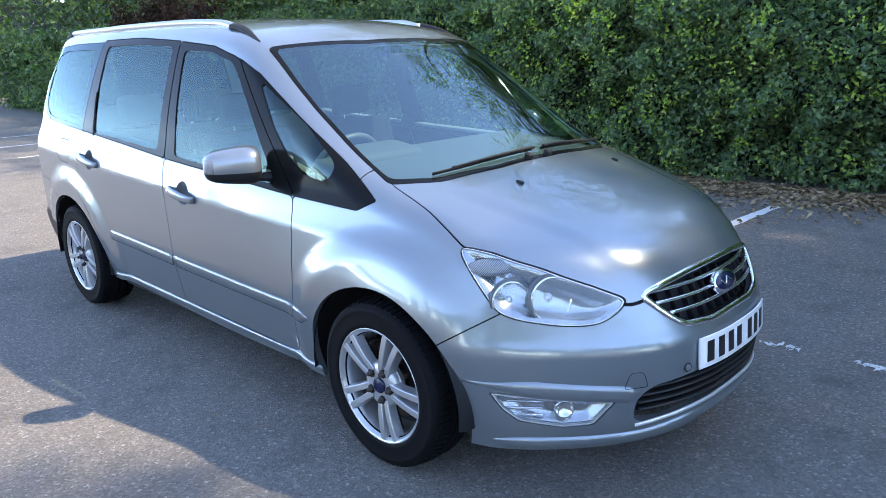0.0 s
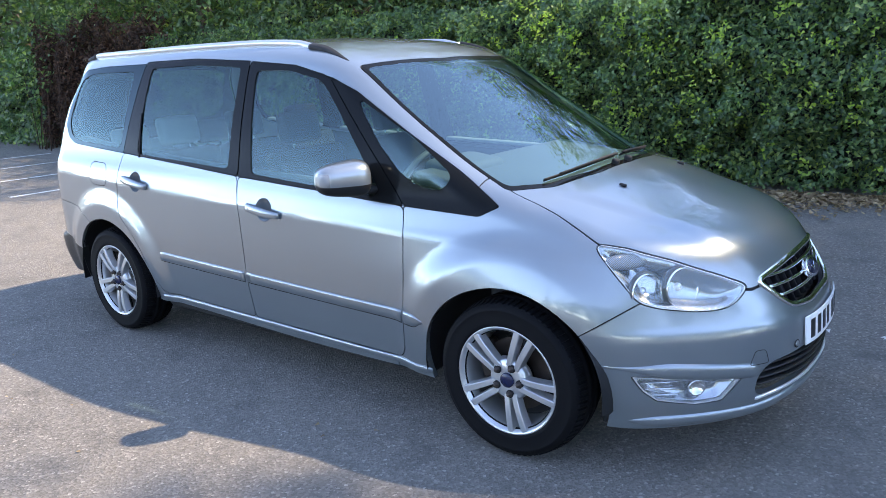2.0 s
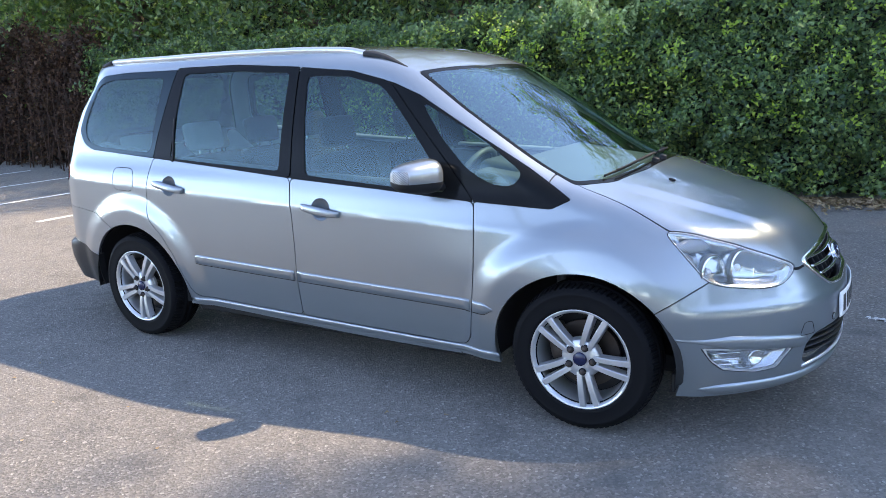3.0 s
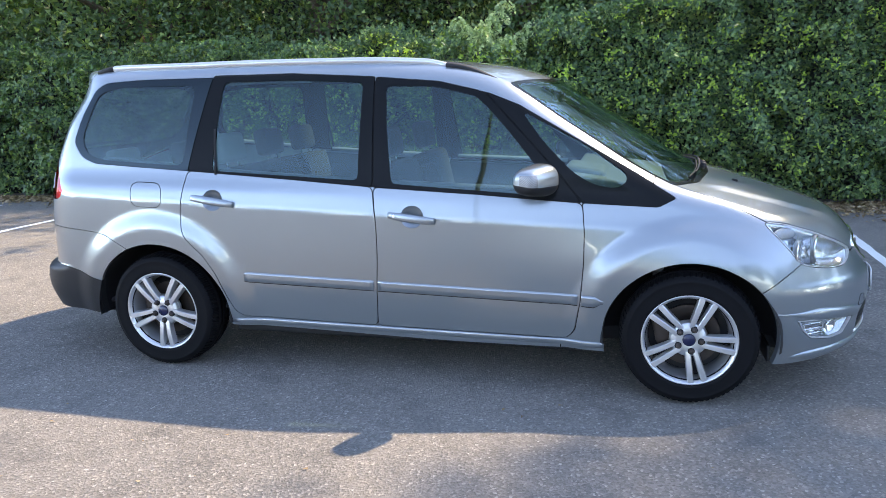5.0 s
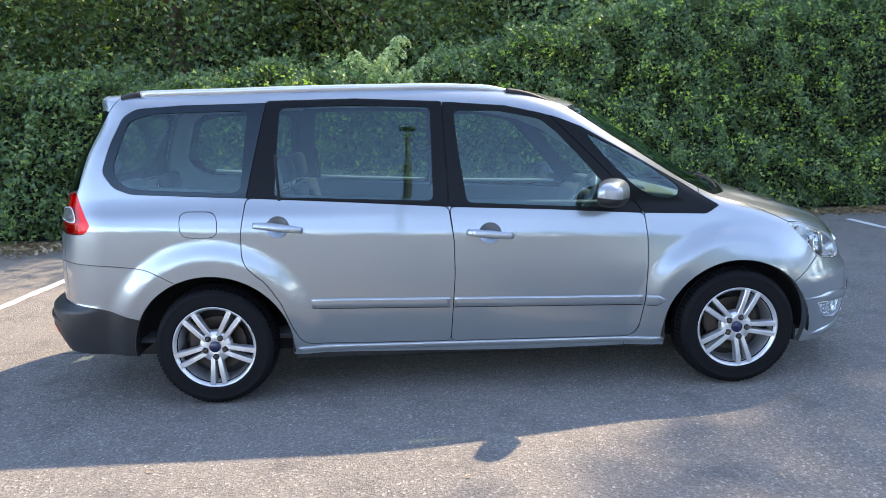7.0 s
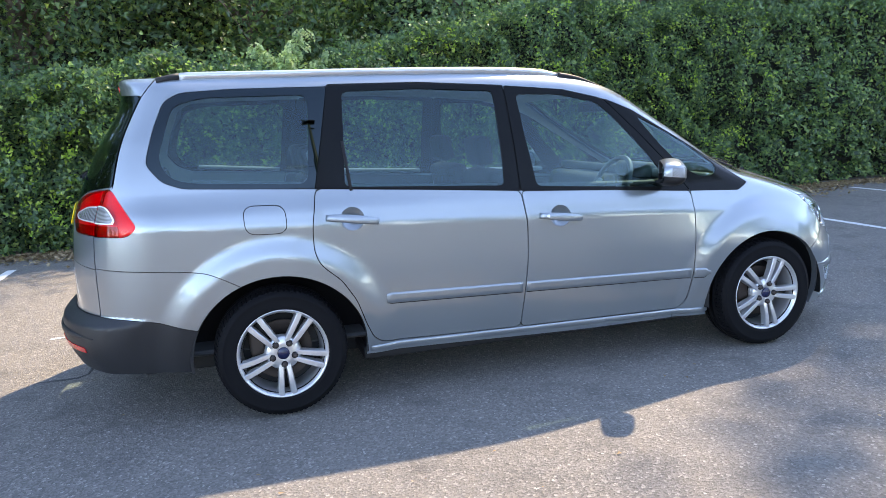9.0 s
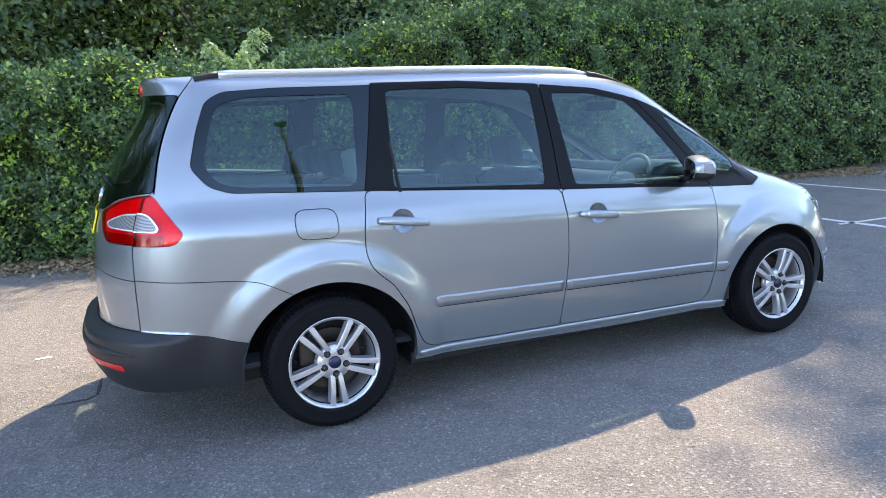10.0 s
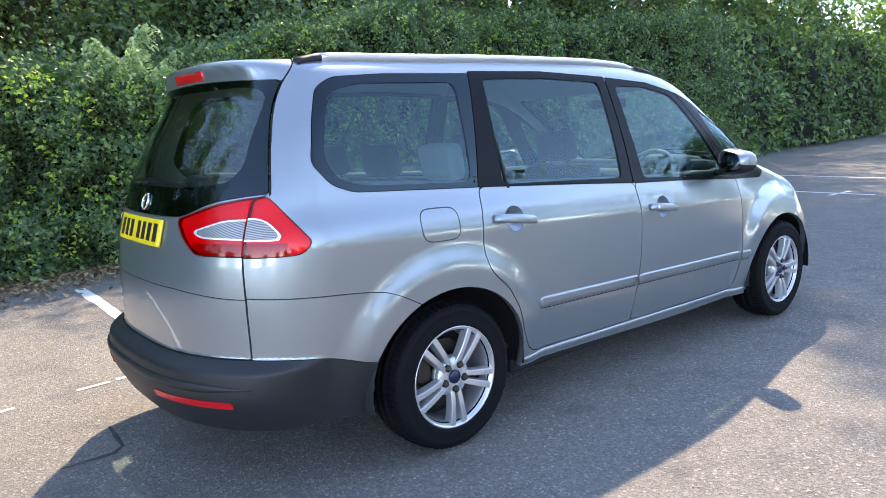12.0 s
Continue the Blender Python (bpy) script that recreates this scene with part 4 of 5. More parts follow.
# windscreen
glass_piece, surround, _ = split(screen_area, lambda x, y, z: np.maximum(SCREEN(x, -y), 0.9 - z), 0)
screen = panel("windscreen", glass_piece, SCREEN_GLASS, car, "windscreen reflecting sky and branches", rim=0, both=True)
panel("screen_surround", surround, BLACK_TRIM, screen, "black edge band", rim=0.01, both=True)

# doors and side windows
def trim_strip(x0, x1, parent, far, tip=False):
    """A rub strip with a slanted upper edge, laid on the doors."""
    x = np.linspace(x0, x1, 30)
    p, n = side_at(x, 0.524 - 0.0265 * x)
    flip = np.array((1, -1 if far else 1, 1))
    prof = np.array([(-0.0285, -0.002), (-0.0275, 0.0010), (-0.0205, 0.0052), (-0.017, 0.0060), (0.0, 0.0060), (0.024, 0.0052), (0.0265, 0.0030), (0.027, -0.003)]) * (-1 if far else 1, 1)
    size = np.ones(30)
    if tip:
        size = 1 - 0.75 * smooth(x1 - 0.05, x1, x)
    elif x0 < -0.5:
        size = 0.8 + 0.2 * smooth(x0, x0 + 0.02, x)
    V, F = sweep(p * flip, n * flip, prof, size)
    strip = mesh_object("trim_strip", V, F, PAINT, parent)
    line = np.array([(-0.0016, -0.002), (-0.0016, 0.0012), (0.0016, 0.0012), (0.0016, -0.002)]) + (-0.0295 if far else 0.0295, 0)
    V, F = sweep(p * flip, n * flip, line, size)
    mesh_object("strip_edge", V, F, GAP, strip, "dark edge line")
    return strip


for far in (False, True):
    for name, door_piece, frame_piece, pane_piece, hx, hz in (("front_door", f_door, f_frame, f_glass, 0.072, 0.893), ("rear_door", r_door, r_frame, r_glass, -1.045, 0.962)):
        bowl, rest, _ = split(door_piece, lambda x, y, z: np.hypot(x - hx, (z - hz - 0.004) * 1.05) - 0.060, 0)
        q = np.clip(1 - (np.hypot(bowl[0][:, 0] - hx, (bowl[0][:, 2] - hz - 0.004) * 1.05) / 0.060) ** 2, 0, 1)
        door = panel(name, rest, PAINT, car, far=far, rim=0.02)
        panel("handle_dish", pushed(bowl, -0.030 * np.sqrt(q), True), PAINT, door, far=far, rim=0)
        trim_strip(*((-0.126, 0.898) if name == "front_door" else (-0.893, -0.150)), door, far)
        panel("window_frame", frame_piece, BLACK_TRIM, door, "gloss black window frame", far=far, rim=0.015)
        panel("window_glass", pushed(pane_piece, -0.004), SIDE_GLASS, door, "tinted side glass", far=far, rim=0)
    trim_strip(0.918, 1.022, car, far, True)
    for name, frame_piece, pane_piece in (("quarter_light", fq_frame, fq_glass), ("rear_quarter_window", b_frame, b_glass)):
        win = panel(name, frame_piece, FRIT if name == "rear_quarter_window" else BLACK_TRIM, car, "black-edged fixed side window", far=far, rim=0.012)
        panel("window_glass", pushed(pane_piece, -0.003), SIDE_GLASS, win, "tinted fixed glass", far=far, rim=0)

# tailgate
lamp_in_gate, gate_rest, lamp_line = split(gate_all, lambda x, y, z: np.maximum(TAIL_GATE_LAMP(-y, z), x + 1.9), 0.004)
window_area, gate_rest, _ = split(gate_rest, window_rule, 0.003)
window_glass, window_edge, _ = split(window_area, lambda x, y, z: BACK_GLASS_AREA(-y, z), 0)
upper, lower, seam = split(gate_rest, lambda x, y, z: 0.818 - 0.025 * smooth(0.3, 0.7, -y) - z, 0.004)
tailgate = panel("tailgate", joined(upper, lower), PAINT, car, rim=0.02, both=True)
panel("gate_seam", pushed(seam, -0.006), GAP, tailgate, rim=0, both=True)
panel("rear_window", window_glass, REAR_GLASS, tailgate, "dark tinted rear glass", rim=0, both=True)
panel("window_edge", window_edge, FRIT, tailgate, "gloss black band", rim=0.01, both=True)
for far in (False, True):
    panel("tail_lamp_inner", lamp_in_gate, RED_GLASS, tailgate, "red tail lamp lens", far=far, rim=0.02)
    panel("tail_lamp", side_lamp, RED_GLASS, car, "red wrap-round tail lamp lens", far=far, rim=0.02)


# ---- raised and cut details of the panels ----
def plate_of(name, size, at, turn, material, parent, bevel=0.004, label=""):
    ob = part(name, block(size, bevel), material, parent, label)
    ob.matrix_basis = pose(*at, *turn)
    return ob


def facing(normal, up=(0, 0, 1)):
    """A turn whose local z looks along the normal and whose local y points up."""
    z = Vector(normal).normalized()
    x = Vector(up).cross(z).normalized()
    y = z.cross(x)
    return Matrix((x, y, z)).transposed()


def disc(r, depth, bevel, turns=32):
    """A round button along z with a softened front edge: vertices and faces."""
    prof = [(r, 0), (r, depth - bevel), (r - bevel * 0.3, depth - bevel * 0.3), (r - bevel, depth), (0.0, depth)]
    V, F = spun(prof, turns)
    return V[:, [0, 2, 1]], F


def placed(V, at, turn, scale=(1, 1, 1)):
    return (np.array(V) * scale) @ np.array(turn).T + np.array(at)


# front lamps
LENS_IN = lambda x, y, z: HEADLIGHT(x, z) + 0.0035
FOG_IN = lambda x, y, z: FOG_LAMP(x, z) + 0.006
for far in (False, True):
    s = -1 if far else 1
    flip = np.array((1, s, 1))
    lens, bezel, _ = split(head_piece, LENS_IN, 0)
    lamp = panel("headlamp", lens, CLEAR_LENS, car, "clear headlamp with two round reflectors", far=far, rim=0)
    panel("bezel", bezel, SATIN, lamp, "silver lamp edge", far=far, rim=0.02)
    x, y, z = lens[0].T
    deep = 0.012 + 0.040 * smooth(0.0, 0.05, -HEADLIGHT(x, z))
    panel("housing", pushed(lens, -deep, True), LAMP_PALE, lamp, "silver lamp housing", far=far, rim=0)
    for (px, py, pz), r in (((1.948, -0.722, 0.722), 0.062), ((2.043, -0.632, 0.728), 0.068)):
        n = Vector((0.86, -0.45, 0.10)).normalized()
        if far:
            n.y *= -1
        c = np.array((px, py * s, pz)) - 0.030 * np.array(n)
        cup = [(r * 1.12, -0.006), (r * 1.06, 0.004), (r, 0.0), (r * 0.9, -0.03), (r * 0.7, -0.048), (r * 0.4, -0.058), (0.0, -0.06)]
        V, F = spun(cup, 36)
        bowl = mesh_object("reflector", placed(V[:, [0, 2, 1]], c, facing(n)), F, CHROME, lamp, "round chrome reflector")
        V, F = spun([(r * 1.07, -0.014), (r * 1.09, -0.002), (r * 1.13, 0.000), (r * 1.19, -0.002), (r * 1.21, -0.018)], 36)
        mesh_object("reflector_ring", placed(V[:, [0, 2, 1]], c, facing(n)), F, LAMP_DARK, bowl, "grey ring")
        V, F = spun([(r * 0.24, -0.055), (r * 0.24, -0.03), (r * 0.20, -0.022), (r * 0.10, -0.016), (0, -0.015)], 24)
        mesh_object("bulb_cap", placed(V[:, [0, 2, 1]], c, facing(n)), F, SATIN, bowl)
    px, py, pz = 1.86, -0.735 * s, 0.832
    n = Vector((0.62, -0.70 * s, 0.32)).normalized()
    V, F = spun([(1.0, 0), (0.92, 0.10), (0.6, 0.16), (0, 0.18)], 24)
    mesh_object("indicator", placed(V[:, [0, 2, 1]], np.array((px, py, pz)) - 0.028 * np.array(n), facing(n), (0.080, 0.030, 0.06)), F, WHITE_LENS, lamp, "ribbed indicator lens")
    lens, bezel, _ = split(fog_piece, FOG_IN, 0)
    fog = panel("fog_lamp", lens, CLEAR_LENS, car, "clear wedge-shaped fog lamp", far=far, rim=0)
    panel("bezel", bezel, SATIN, fog, far=far, rim=0.012)
    panel("housing", pushed(lens, -(0.012 + 0.03 * smooth(0, 0.03, -FOG_LAMP(lens[0][:, 0], lens[0][:, 2]))), True), LAMP_PALE, fog, "silver lamp housing", far=far, rim=0)
    p, n = end_at(-0.655, 0.365)
    n = Vector(n[0] * flip)
    V, F = spun([(0.033, 0.0), (0.031, 0.006), (0.027, 0.002), (0.020, -0.010), (0.0, -0.014)], 28)
    mesh_object("reflector", placed(V[:, [0, 2, 1]], p[0] * flip - 0.016 * np.array(n), facing(n)), F, CHROME, fog, "round chrome reflector")
    for dz in (-0.025, 0.0, 0.025):
        p, n2 = side_at(np.linspace(1.95, 2.05, 6), 0.372 + dz)
        V, F = sweep((p - 0.014 * n2) * flip, n2 * flip, ring(0.006, 0.008, 8))
        mesh_object("rib", V, F, CHROME, fog)

# grille: chrome surround, three bars, fins, badge
grille = panel("grille", pushed(grille_piece, -0.055), BLACK_PLASTIC, car, "black grille with chrome bars", rim=0, both=True)
edge = rounded([(0.405, 0.722), (0.33, 0.645), (0.285, 0.612), (0.16, 0.602), (-0.16, 0.602), (-0.285, 0.612), (-0.33, 0.645), (-0.405, 0.722), (-0.30, 0.745), (-0.16, 0.762), (0.16, 0.762), (0.30, 0.745)], 0.03)
p, n = end_at(edge[:, 0], edge[:, 1])
V, F = sweep(p - 0.002 * n, n, ring(0.024, 0.020, 12), closed=True)
mesh_object("surround", V, F, CHROME, grille, "chrome grille surround")
for z, w in ((0.728, 0.385), (0.692, 0.355), (0.655, 0.315)):
    p, n = end_at(np.linspace(-w, w, 40), z)
    V, F = sweep(p - 0.014 * n, n, ring(0.014, 0.022, 12))
    mesh_object("bar", V, F, CHROME, grille, "chrome bar")
for y in np.linspace(-0.32, 0.32, 11):
    p, n = end_at(y, np.linspace(0.615, 0.752 - 0.12 * abs(y) ** 1.2, 5))
    V, F = sweep(p - 0.046 * n, n, ring(0.006, 0.03, 8))
    mesh_object("fin", V, F, BLACK_PLASTIC, grille)
p, n = end_at(0.0, 0.690)
V, F = disc(1.0, 0.014, 0.004, 40)
badge = mesh_object("badge", placed(V, p[0] - 0.008 * n[0], facing(n[0]), (0.082, 0.040, 1.3)), F, CHROME, grille, "blue oval badge in a chrome ring")
V, F = disc(1.0, 0.006, 0.002, 40)
mesh_object("badge_face", placed(V, p[0] + 0.008 * n[0], facing(n[0]), (0.069, 0.030, 1)), F, BLUE, badge, "blue oval face")
t = np.linspace(-1, 1, 14)
word = np.stack([0.040 * t, 0.010 * np.sin(5 * t) + 0.004 * t, 0 * t], 1)
V, F = sweep(word, (0, 0, 1), ring(0.007, 0.004, 6))
mesh_object("badge_stroke", placed(V, p[0] + 0.0165 * n[0], facing(n[0])), F, CHROME, badge, "pale flourish")

# lower intake with slats and a bright lip
intake = panel("lower_intake", pushed(intake_piece, -0.055), BLACK_PLASTIC, car, "black slatted lower intake", rim=0, both=True)
for z, w in ((0.425, 0.43), (0.398, 0.455), (0.371, 0.462), (0.344, 0.455)):
    p, n = end_at(np.linspace(-w, w, 40), z)
    V, F = sweep(p - 0.018 * n, n, ring(0.010, 0.03, 10))
    mesh_object("slat", V, F, GREY_PLASTIC, intake)
yy = np.linspace(-0.46, 0.46, 44)
p, n = end_at(yy, 0.318 - 0.030 * (np.abs(yy) / 0.46) ** 2)
V, F = sweep(p, n, ring(0.014, 0.012, 10))
mesh_object("lip", V, F, SATIN, intake, "satin silver lip")

# number plates: dark bars stand for the characters
def number_plate(name, z, front, material, parent, label):
    """A plate that follows the curve of the panel behind it."""
    y = np.linspace(-0.26, 0.26, 15)
    p, n = end_at(y, z, front)
    lift = 0.010 if front else 0.007
    p = p + lift * n
    s = -1 if front else 1
    V, F = sweep(p, n, ring(0.111, 0.006, 16, 6))
    base = mesh_object(name, V, F, material, parent, label)
    for k in (-0.205, -0.142, -0.079, -0.016, 0.075, 0.138, 0.201):
        q, m = end_at(np.linspace(k - 0.018, k + 0.018, 4), z, front)
        V, F = sweep(q + (lift + 0.0036) * m, m, ring(0.074, 0.0016, 12, 8))
        mesh_object("bar", V, F, INK, base, flat=True)
    return base


number_plate("front_number_plate", 0.508, True, PLATE_WHITE, car, "white number plate with dark bars")
number_plate("rear_number_plate", 1.022, False, PLATE_YELLOW, tailgate, "yellow number plate with dark bars")

# parking sensors and towing cover on the front bumper
for y, z in ((-0.672, 0.432), (0.672, 0.432), (-0.30, 0.47), (0.30, 0.47)):
    p, n = end_at(y, z)
    V, F = disc(0.011, 0.004, 0.0015, 20)
    eye = mesh_object("parking_sensor", placed(V, p[0] + 0.001 * n[0], facing(n[0])), F, PAINT, car)
    V, F = spun([(0.013, 0.0), (0.0145, 0.002), (0.016, 0.0)], 24)
    mesh_object("sensor_ring", placed(V[:, [0, 2, 1]], p[0] + 0.001 * n[0], facing(n[0])), F, GAP, eye)
q = rounded([(-0.518, 0.438), (-0.50, 0.492), (-0.462, 0.490), (-0.448, 0.438)], 0.012)
p, n = end_at(q[:, 0], q[:, 1])
V, F = sweep(p + 0.0105 * n, n, ring(0.0022, 0.002, 6), closed=True)
mesh_object("towing_cover_line", V, F, GAP, car)

# ledge over the fog lamps, and the lip along the foot of the bumper
prof = np.array([(-0.030, -0.004), (-0.029, 0.001), (-0.014, 0.0085), (0.008, 0.0085), (0.024, 0.0065), (0.029, 0.001), (0.030, -0.004)])
for far in (False, True):
    flip = np.array((1, -1 if far else 1, 1))
    y = -0.852 + 0.385 * np.linspace(0, 1, 30) ** 0.8
    p, n = end_at(y, 0.432 + 0.14 * (-y - 0.45) - 0.026)
    V, F = sweep(p * flip, n * flip, prof * (-1 if far else 1, 1), 0.2 + 0.8 * smooth(0, 0.25, np.linspace(0, 1, 30)) * smooth(1.04, 0.9, np.linspace(0, 1, 30)))
    mesh_object("bumper_ledge", V, F, PAINT, car)
y = 0.785 * np.sin(np.linspace(-1, 1, 60) * np.pi / 2)
p, n = end_at(y, 0.240 + 0.022 * smooth(0.45, 0.2, np.abs(y)))
V, F = sweep(p - 0.004 * n, n, ring(0.050, 0.034, 12, 2.2), 0.15 + 0.85 * smooth(1.0, 0.72, np.abs(np.linspace(-1, 1, 60))))
mesh_object("bumper_lip", V, F, PAINT, car)

# bonnet: washer jets
for y in (-0.33, 0.33):
    p, n = top_at(1.658, y)
    ob = part("washer_jet", block((0.030, 0.016, 0.012), 0.005), BLACK_PLASTIC, car)
    ob.matrix_basis = pose(*(p[0] + np.array((0, 0, 0.003))), 0, 12, 0)

# wipers lying at the foot of the windscreen
for pts, pivot in (([(1.442, -0.545), (1.478, -0.40), (1.502, -0.22), (1.512, -0.04)], (1.520, -0.10)), ([(1.515, 0.02), (1.500, 0.22), (1.452, 0.45), (1.375, 0.66)], (1.525, 0.02))):
    pts = np.array(pts)
    tt = np.linspace(0, 1, 24)
    xs_, ys_ = curve(np.linspace(0, 1, 4), pts[:, 0])(tt), curve(np.linspace(0, 1, 4), pts[:, 1])(tt)
    p, n = top_at(xs_ - 0.03, ys_)
    wiper = tagged(new("wiper"), "black windscreen wiper")
    wiper.parent = car
    V, F = sweep(p + 0.010 * n, n, ring(0.007, 0.014, 8))
    mesh_object("blade", V, F, BLACK_PLASTIC, wiper)
    half = slice(4, 24) if pivot[1] < 0 else slice(0, 14)
    V, F = sweep((p + 0.022 * n + np.array((0.010, 0, 0)))[half], n[half], ring(0.012, 0.009, 8), np.linspace(0.6, 1.2, len(p[half])) if pivot[1] < 0 else np.linspace(1.2, 0.6, len(p[half])))
    mesh_object("arm", V, F, BLACK_PLASTIC, wiper)
    pp, nn = top_at(*pivot)
    V, F = disc(0.018, 0.020, 0.007, 20)
    mesh_object("pivot_cap", placed(V, pp[0], facing(nn[0])), F, BLACK_PLASTIC, wiper)

# roof rails with dark feet
for s in (-1, 1):
    rail = tagged(new("roof_rail"), "satin silver roof rail")
    rail.parent = car
    xs_ = np.linspace(0.21, -1.90, 60)
    p, n = top_at(xs_, -0.598 + 0.03 * smooth(-1.2, -1.9, xs_) + 0.012 * smooth(-0.3, 0.21, xs_))
    lift = 0.012 * smooth(0.0, 0.06, (np.arange(60) / 59)) * smooth(0.0, 0.06, 1 - np.arange(60) / 59) + 0.003
    p = p + (lift[:, None] - 0.008) * np.array((0, -0.15, 1.0))
    p, n = p * (1, -s, 1), n * (1, -s, 1)
    for name, sl, m in (("bar", slice(0, 57), RAIL), ("foot", slice(56, 60), BLACK_PLASTIC)):
        V, F = sweep(p[sl], n[sl], ring(0.038, 0.038, 14, 3.0))
        mesh_object(name, V, F, m, rail, "black rail foot" if name == "foot" else "")
    xs_ = np.linspace(0.50, 0.20, 24)
    p, n = top_at(xs_, -0.602 - 0.035 * smooth(0.25, 0.50, xs_))
    p, n = p * (1, -s, 1), n * (1, -s, 1)
    V, F = sweep(p + (0.010 * smooth(0.50, 0.22, xs_) - 0.006)[:, None] * n, n, ring(0.040, 0.030, 14, 3.0), 0.35 + 0.72 * smooth(0.50, 0.24, xs_))
    mesh_object("foot", V, F, BLACK_PLASTIC, rail, "long black tapering rail foot")

# door handles
for ob in [o for o in bpy.data.objects if o.name.split(".")[0] in ("front_door", "rear_door")]:
    front, far = ob.name.startswith("front"), ob.name.endswith(".001")
    flip = np.array((1, -1 if far else 1, 1))
    x0, x1, z0, z1 = (-0.048, 0.192, 0.905, 0.878) if front else (-1.170, -0.920, 0.978, 0.944)
    t = np.linspace(0, 1, 22)
    p, n = side_at(x0 + (x1 - x0) * t, z0 + (z1 - z0) * t)
    bow = 0.030 * np.clip(4 * t * (1 - t), 0, 1) ** 0.45 + 0.002
    V, F = sweep((p + bow[:, None] * n) * flip, n * flip, ring(0.042, 0.022, 14), 0.66 + 0.34 * np.sin(np.pi * np.clip(t, 0.05, 0.95)) ** 0.6)
    handle = mesh_object("handle", V, F, PAINT, ob)
    if not front:
        p2, n2 = side_at(np.linspace(-1.056, -1.036, 8), np.linspace(1.34, 1.10, 8))
        V, F = sweep((p2 + 0.001 * n2) * flip, n2 * flip, ring(0.015, 0.006, 8))
        mesh_object("window_divider", V, F, GAP, ob, "black upright strip beside the glass")
    if front:
        V, F = disc(0.0085, 0.004, 0.001, 18)
        mesh_object("keyhole", placed(V, (p[3] + (bow[3] + 0.0075) * n[3]) * flip, facing(n[3] * flip)), F, SATIN, handle)

# door mirrors
def mirror_shell():
    """A rounded housing, open at its back: fine triangles round the origin, x ahead, y outward."""
    u, v = np.meshgrid(np.linspace(0, 2 * np.pi, 49), np.linspace(0, np.pi, 29), indexing="ij")
    c = lambda a, e: np.sign(np.cos(a)) * np.abs(np.cos(a)) ** e
    s = lambda a, e: np.sign(np.sin(a)) * np.abs(np.sin(a)) ** e
    y = 0.112 * c(v, 0.55)
    wide = 0.072 * (1 - 0.18 * (y / 0.112))
    P = np.stack([0.080 * s(v, 0.5) * c(u, 0.8) * (1 - 0.16 * y / 0.112), y, wide * s(v, 0.5) * s(u, 0.8)], 2)
    n = 29
    q = np.array([(i * n + j) for i in range(48) for j in range(28)])
    T = np.concatenate([np.stack([q, q + n, q + n + 1], 1), np.stack([q, q + n + 1, q + 1], 1)])
    P = P.reshape(-1, 3)
    key, first, same = np.unique(np.round(P, 5), axis=0, return_index=True, return_inverse=True)
    P, T = P[first], same.ravel()[T]
    T = T[(T[:, 0] != T[:, 1]) & (T[:, 1] != T[:, 2]) & (T[:, 0] != T[:, 2])]
    face = np.cross(P[T[:, 1]] - P[T[:, 0]], P[T[:, 2]] - P[T[:, 0]])
    turn = (face * P[T].mean(1)).sum(1) < 0
    T[turn] = T[turn][:, ::-1]
    return pushed((P, np.zeros_like(P), T), 0.0, True)


SWEPT = np.array([(0.906, -0.423, 0), (0.423, 0.906, 0), (0, 0, 1)])
for far in (False, True):
    s = 1 if far else -1
    mirror = tagged(new("door_mirror"), "silver door mirror with a black underside")
    mirror.parent = car
    shell = mirror_shell()
    shell = cut(shell, -0.054 - shell[0][:, 0])[0]
    cap, low = cut(shell, -0.014 - 0.10 * shell[0][:, 0] - shell[0][:, 2])
    lamp_piece, cap, _ = split(cap, lambda x, y, z: np.maximum(np.maximum(0.076 - y, -0.012 - x), z - 0.035), 0)
    for name, piece, m, label in (("cap", cap, PAINT, ""), ("underside", low, BLACK_PLASTIC, "black plastic underside"), ("indicator", lamp_piece, WHITE_LENS, "clear indicator lens")):
        V, N, T = rimmed(piece, 0.006)
        V, N = V @ SWEPT.T, N @ SWEPT.T
        V, N = V * (1, s, 1) + (0.697, s * 0.962, 1.092), N * (1, s, 1)
        mesh_object(name, V, T if far else T[:, ::-1], m, mirror, label, N)
    V, F = disc(1.0, 0.004, 0.001, 40)
    mesh_object("mirror_glass", placed(V, (0.658, s * 0.944, 1.093), facing((-0.906, -0.423 * s, 0.0)), (0.096, 0.060, 1)), F, MIRROR, mirror, "mirror glass")
    V, F = sweep([(0.735, s * 0.79, 1.028), (0.725, s * 0.84, 1.032), (0.712, s * 0.89, 1.040), (0.705, s * 0.93, 1.050)], (0, 0, 1), ring(0.075, 0.034, 14), (1.25, 1.0, 0.9, 0.9))
    mesh_object("stalk", V, F, BLACK_PLASTIC, mirror)

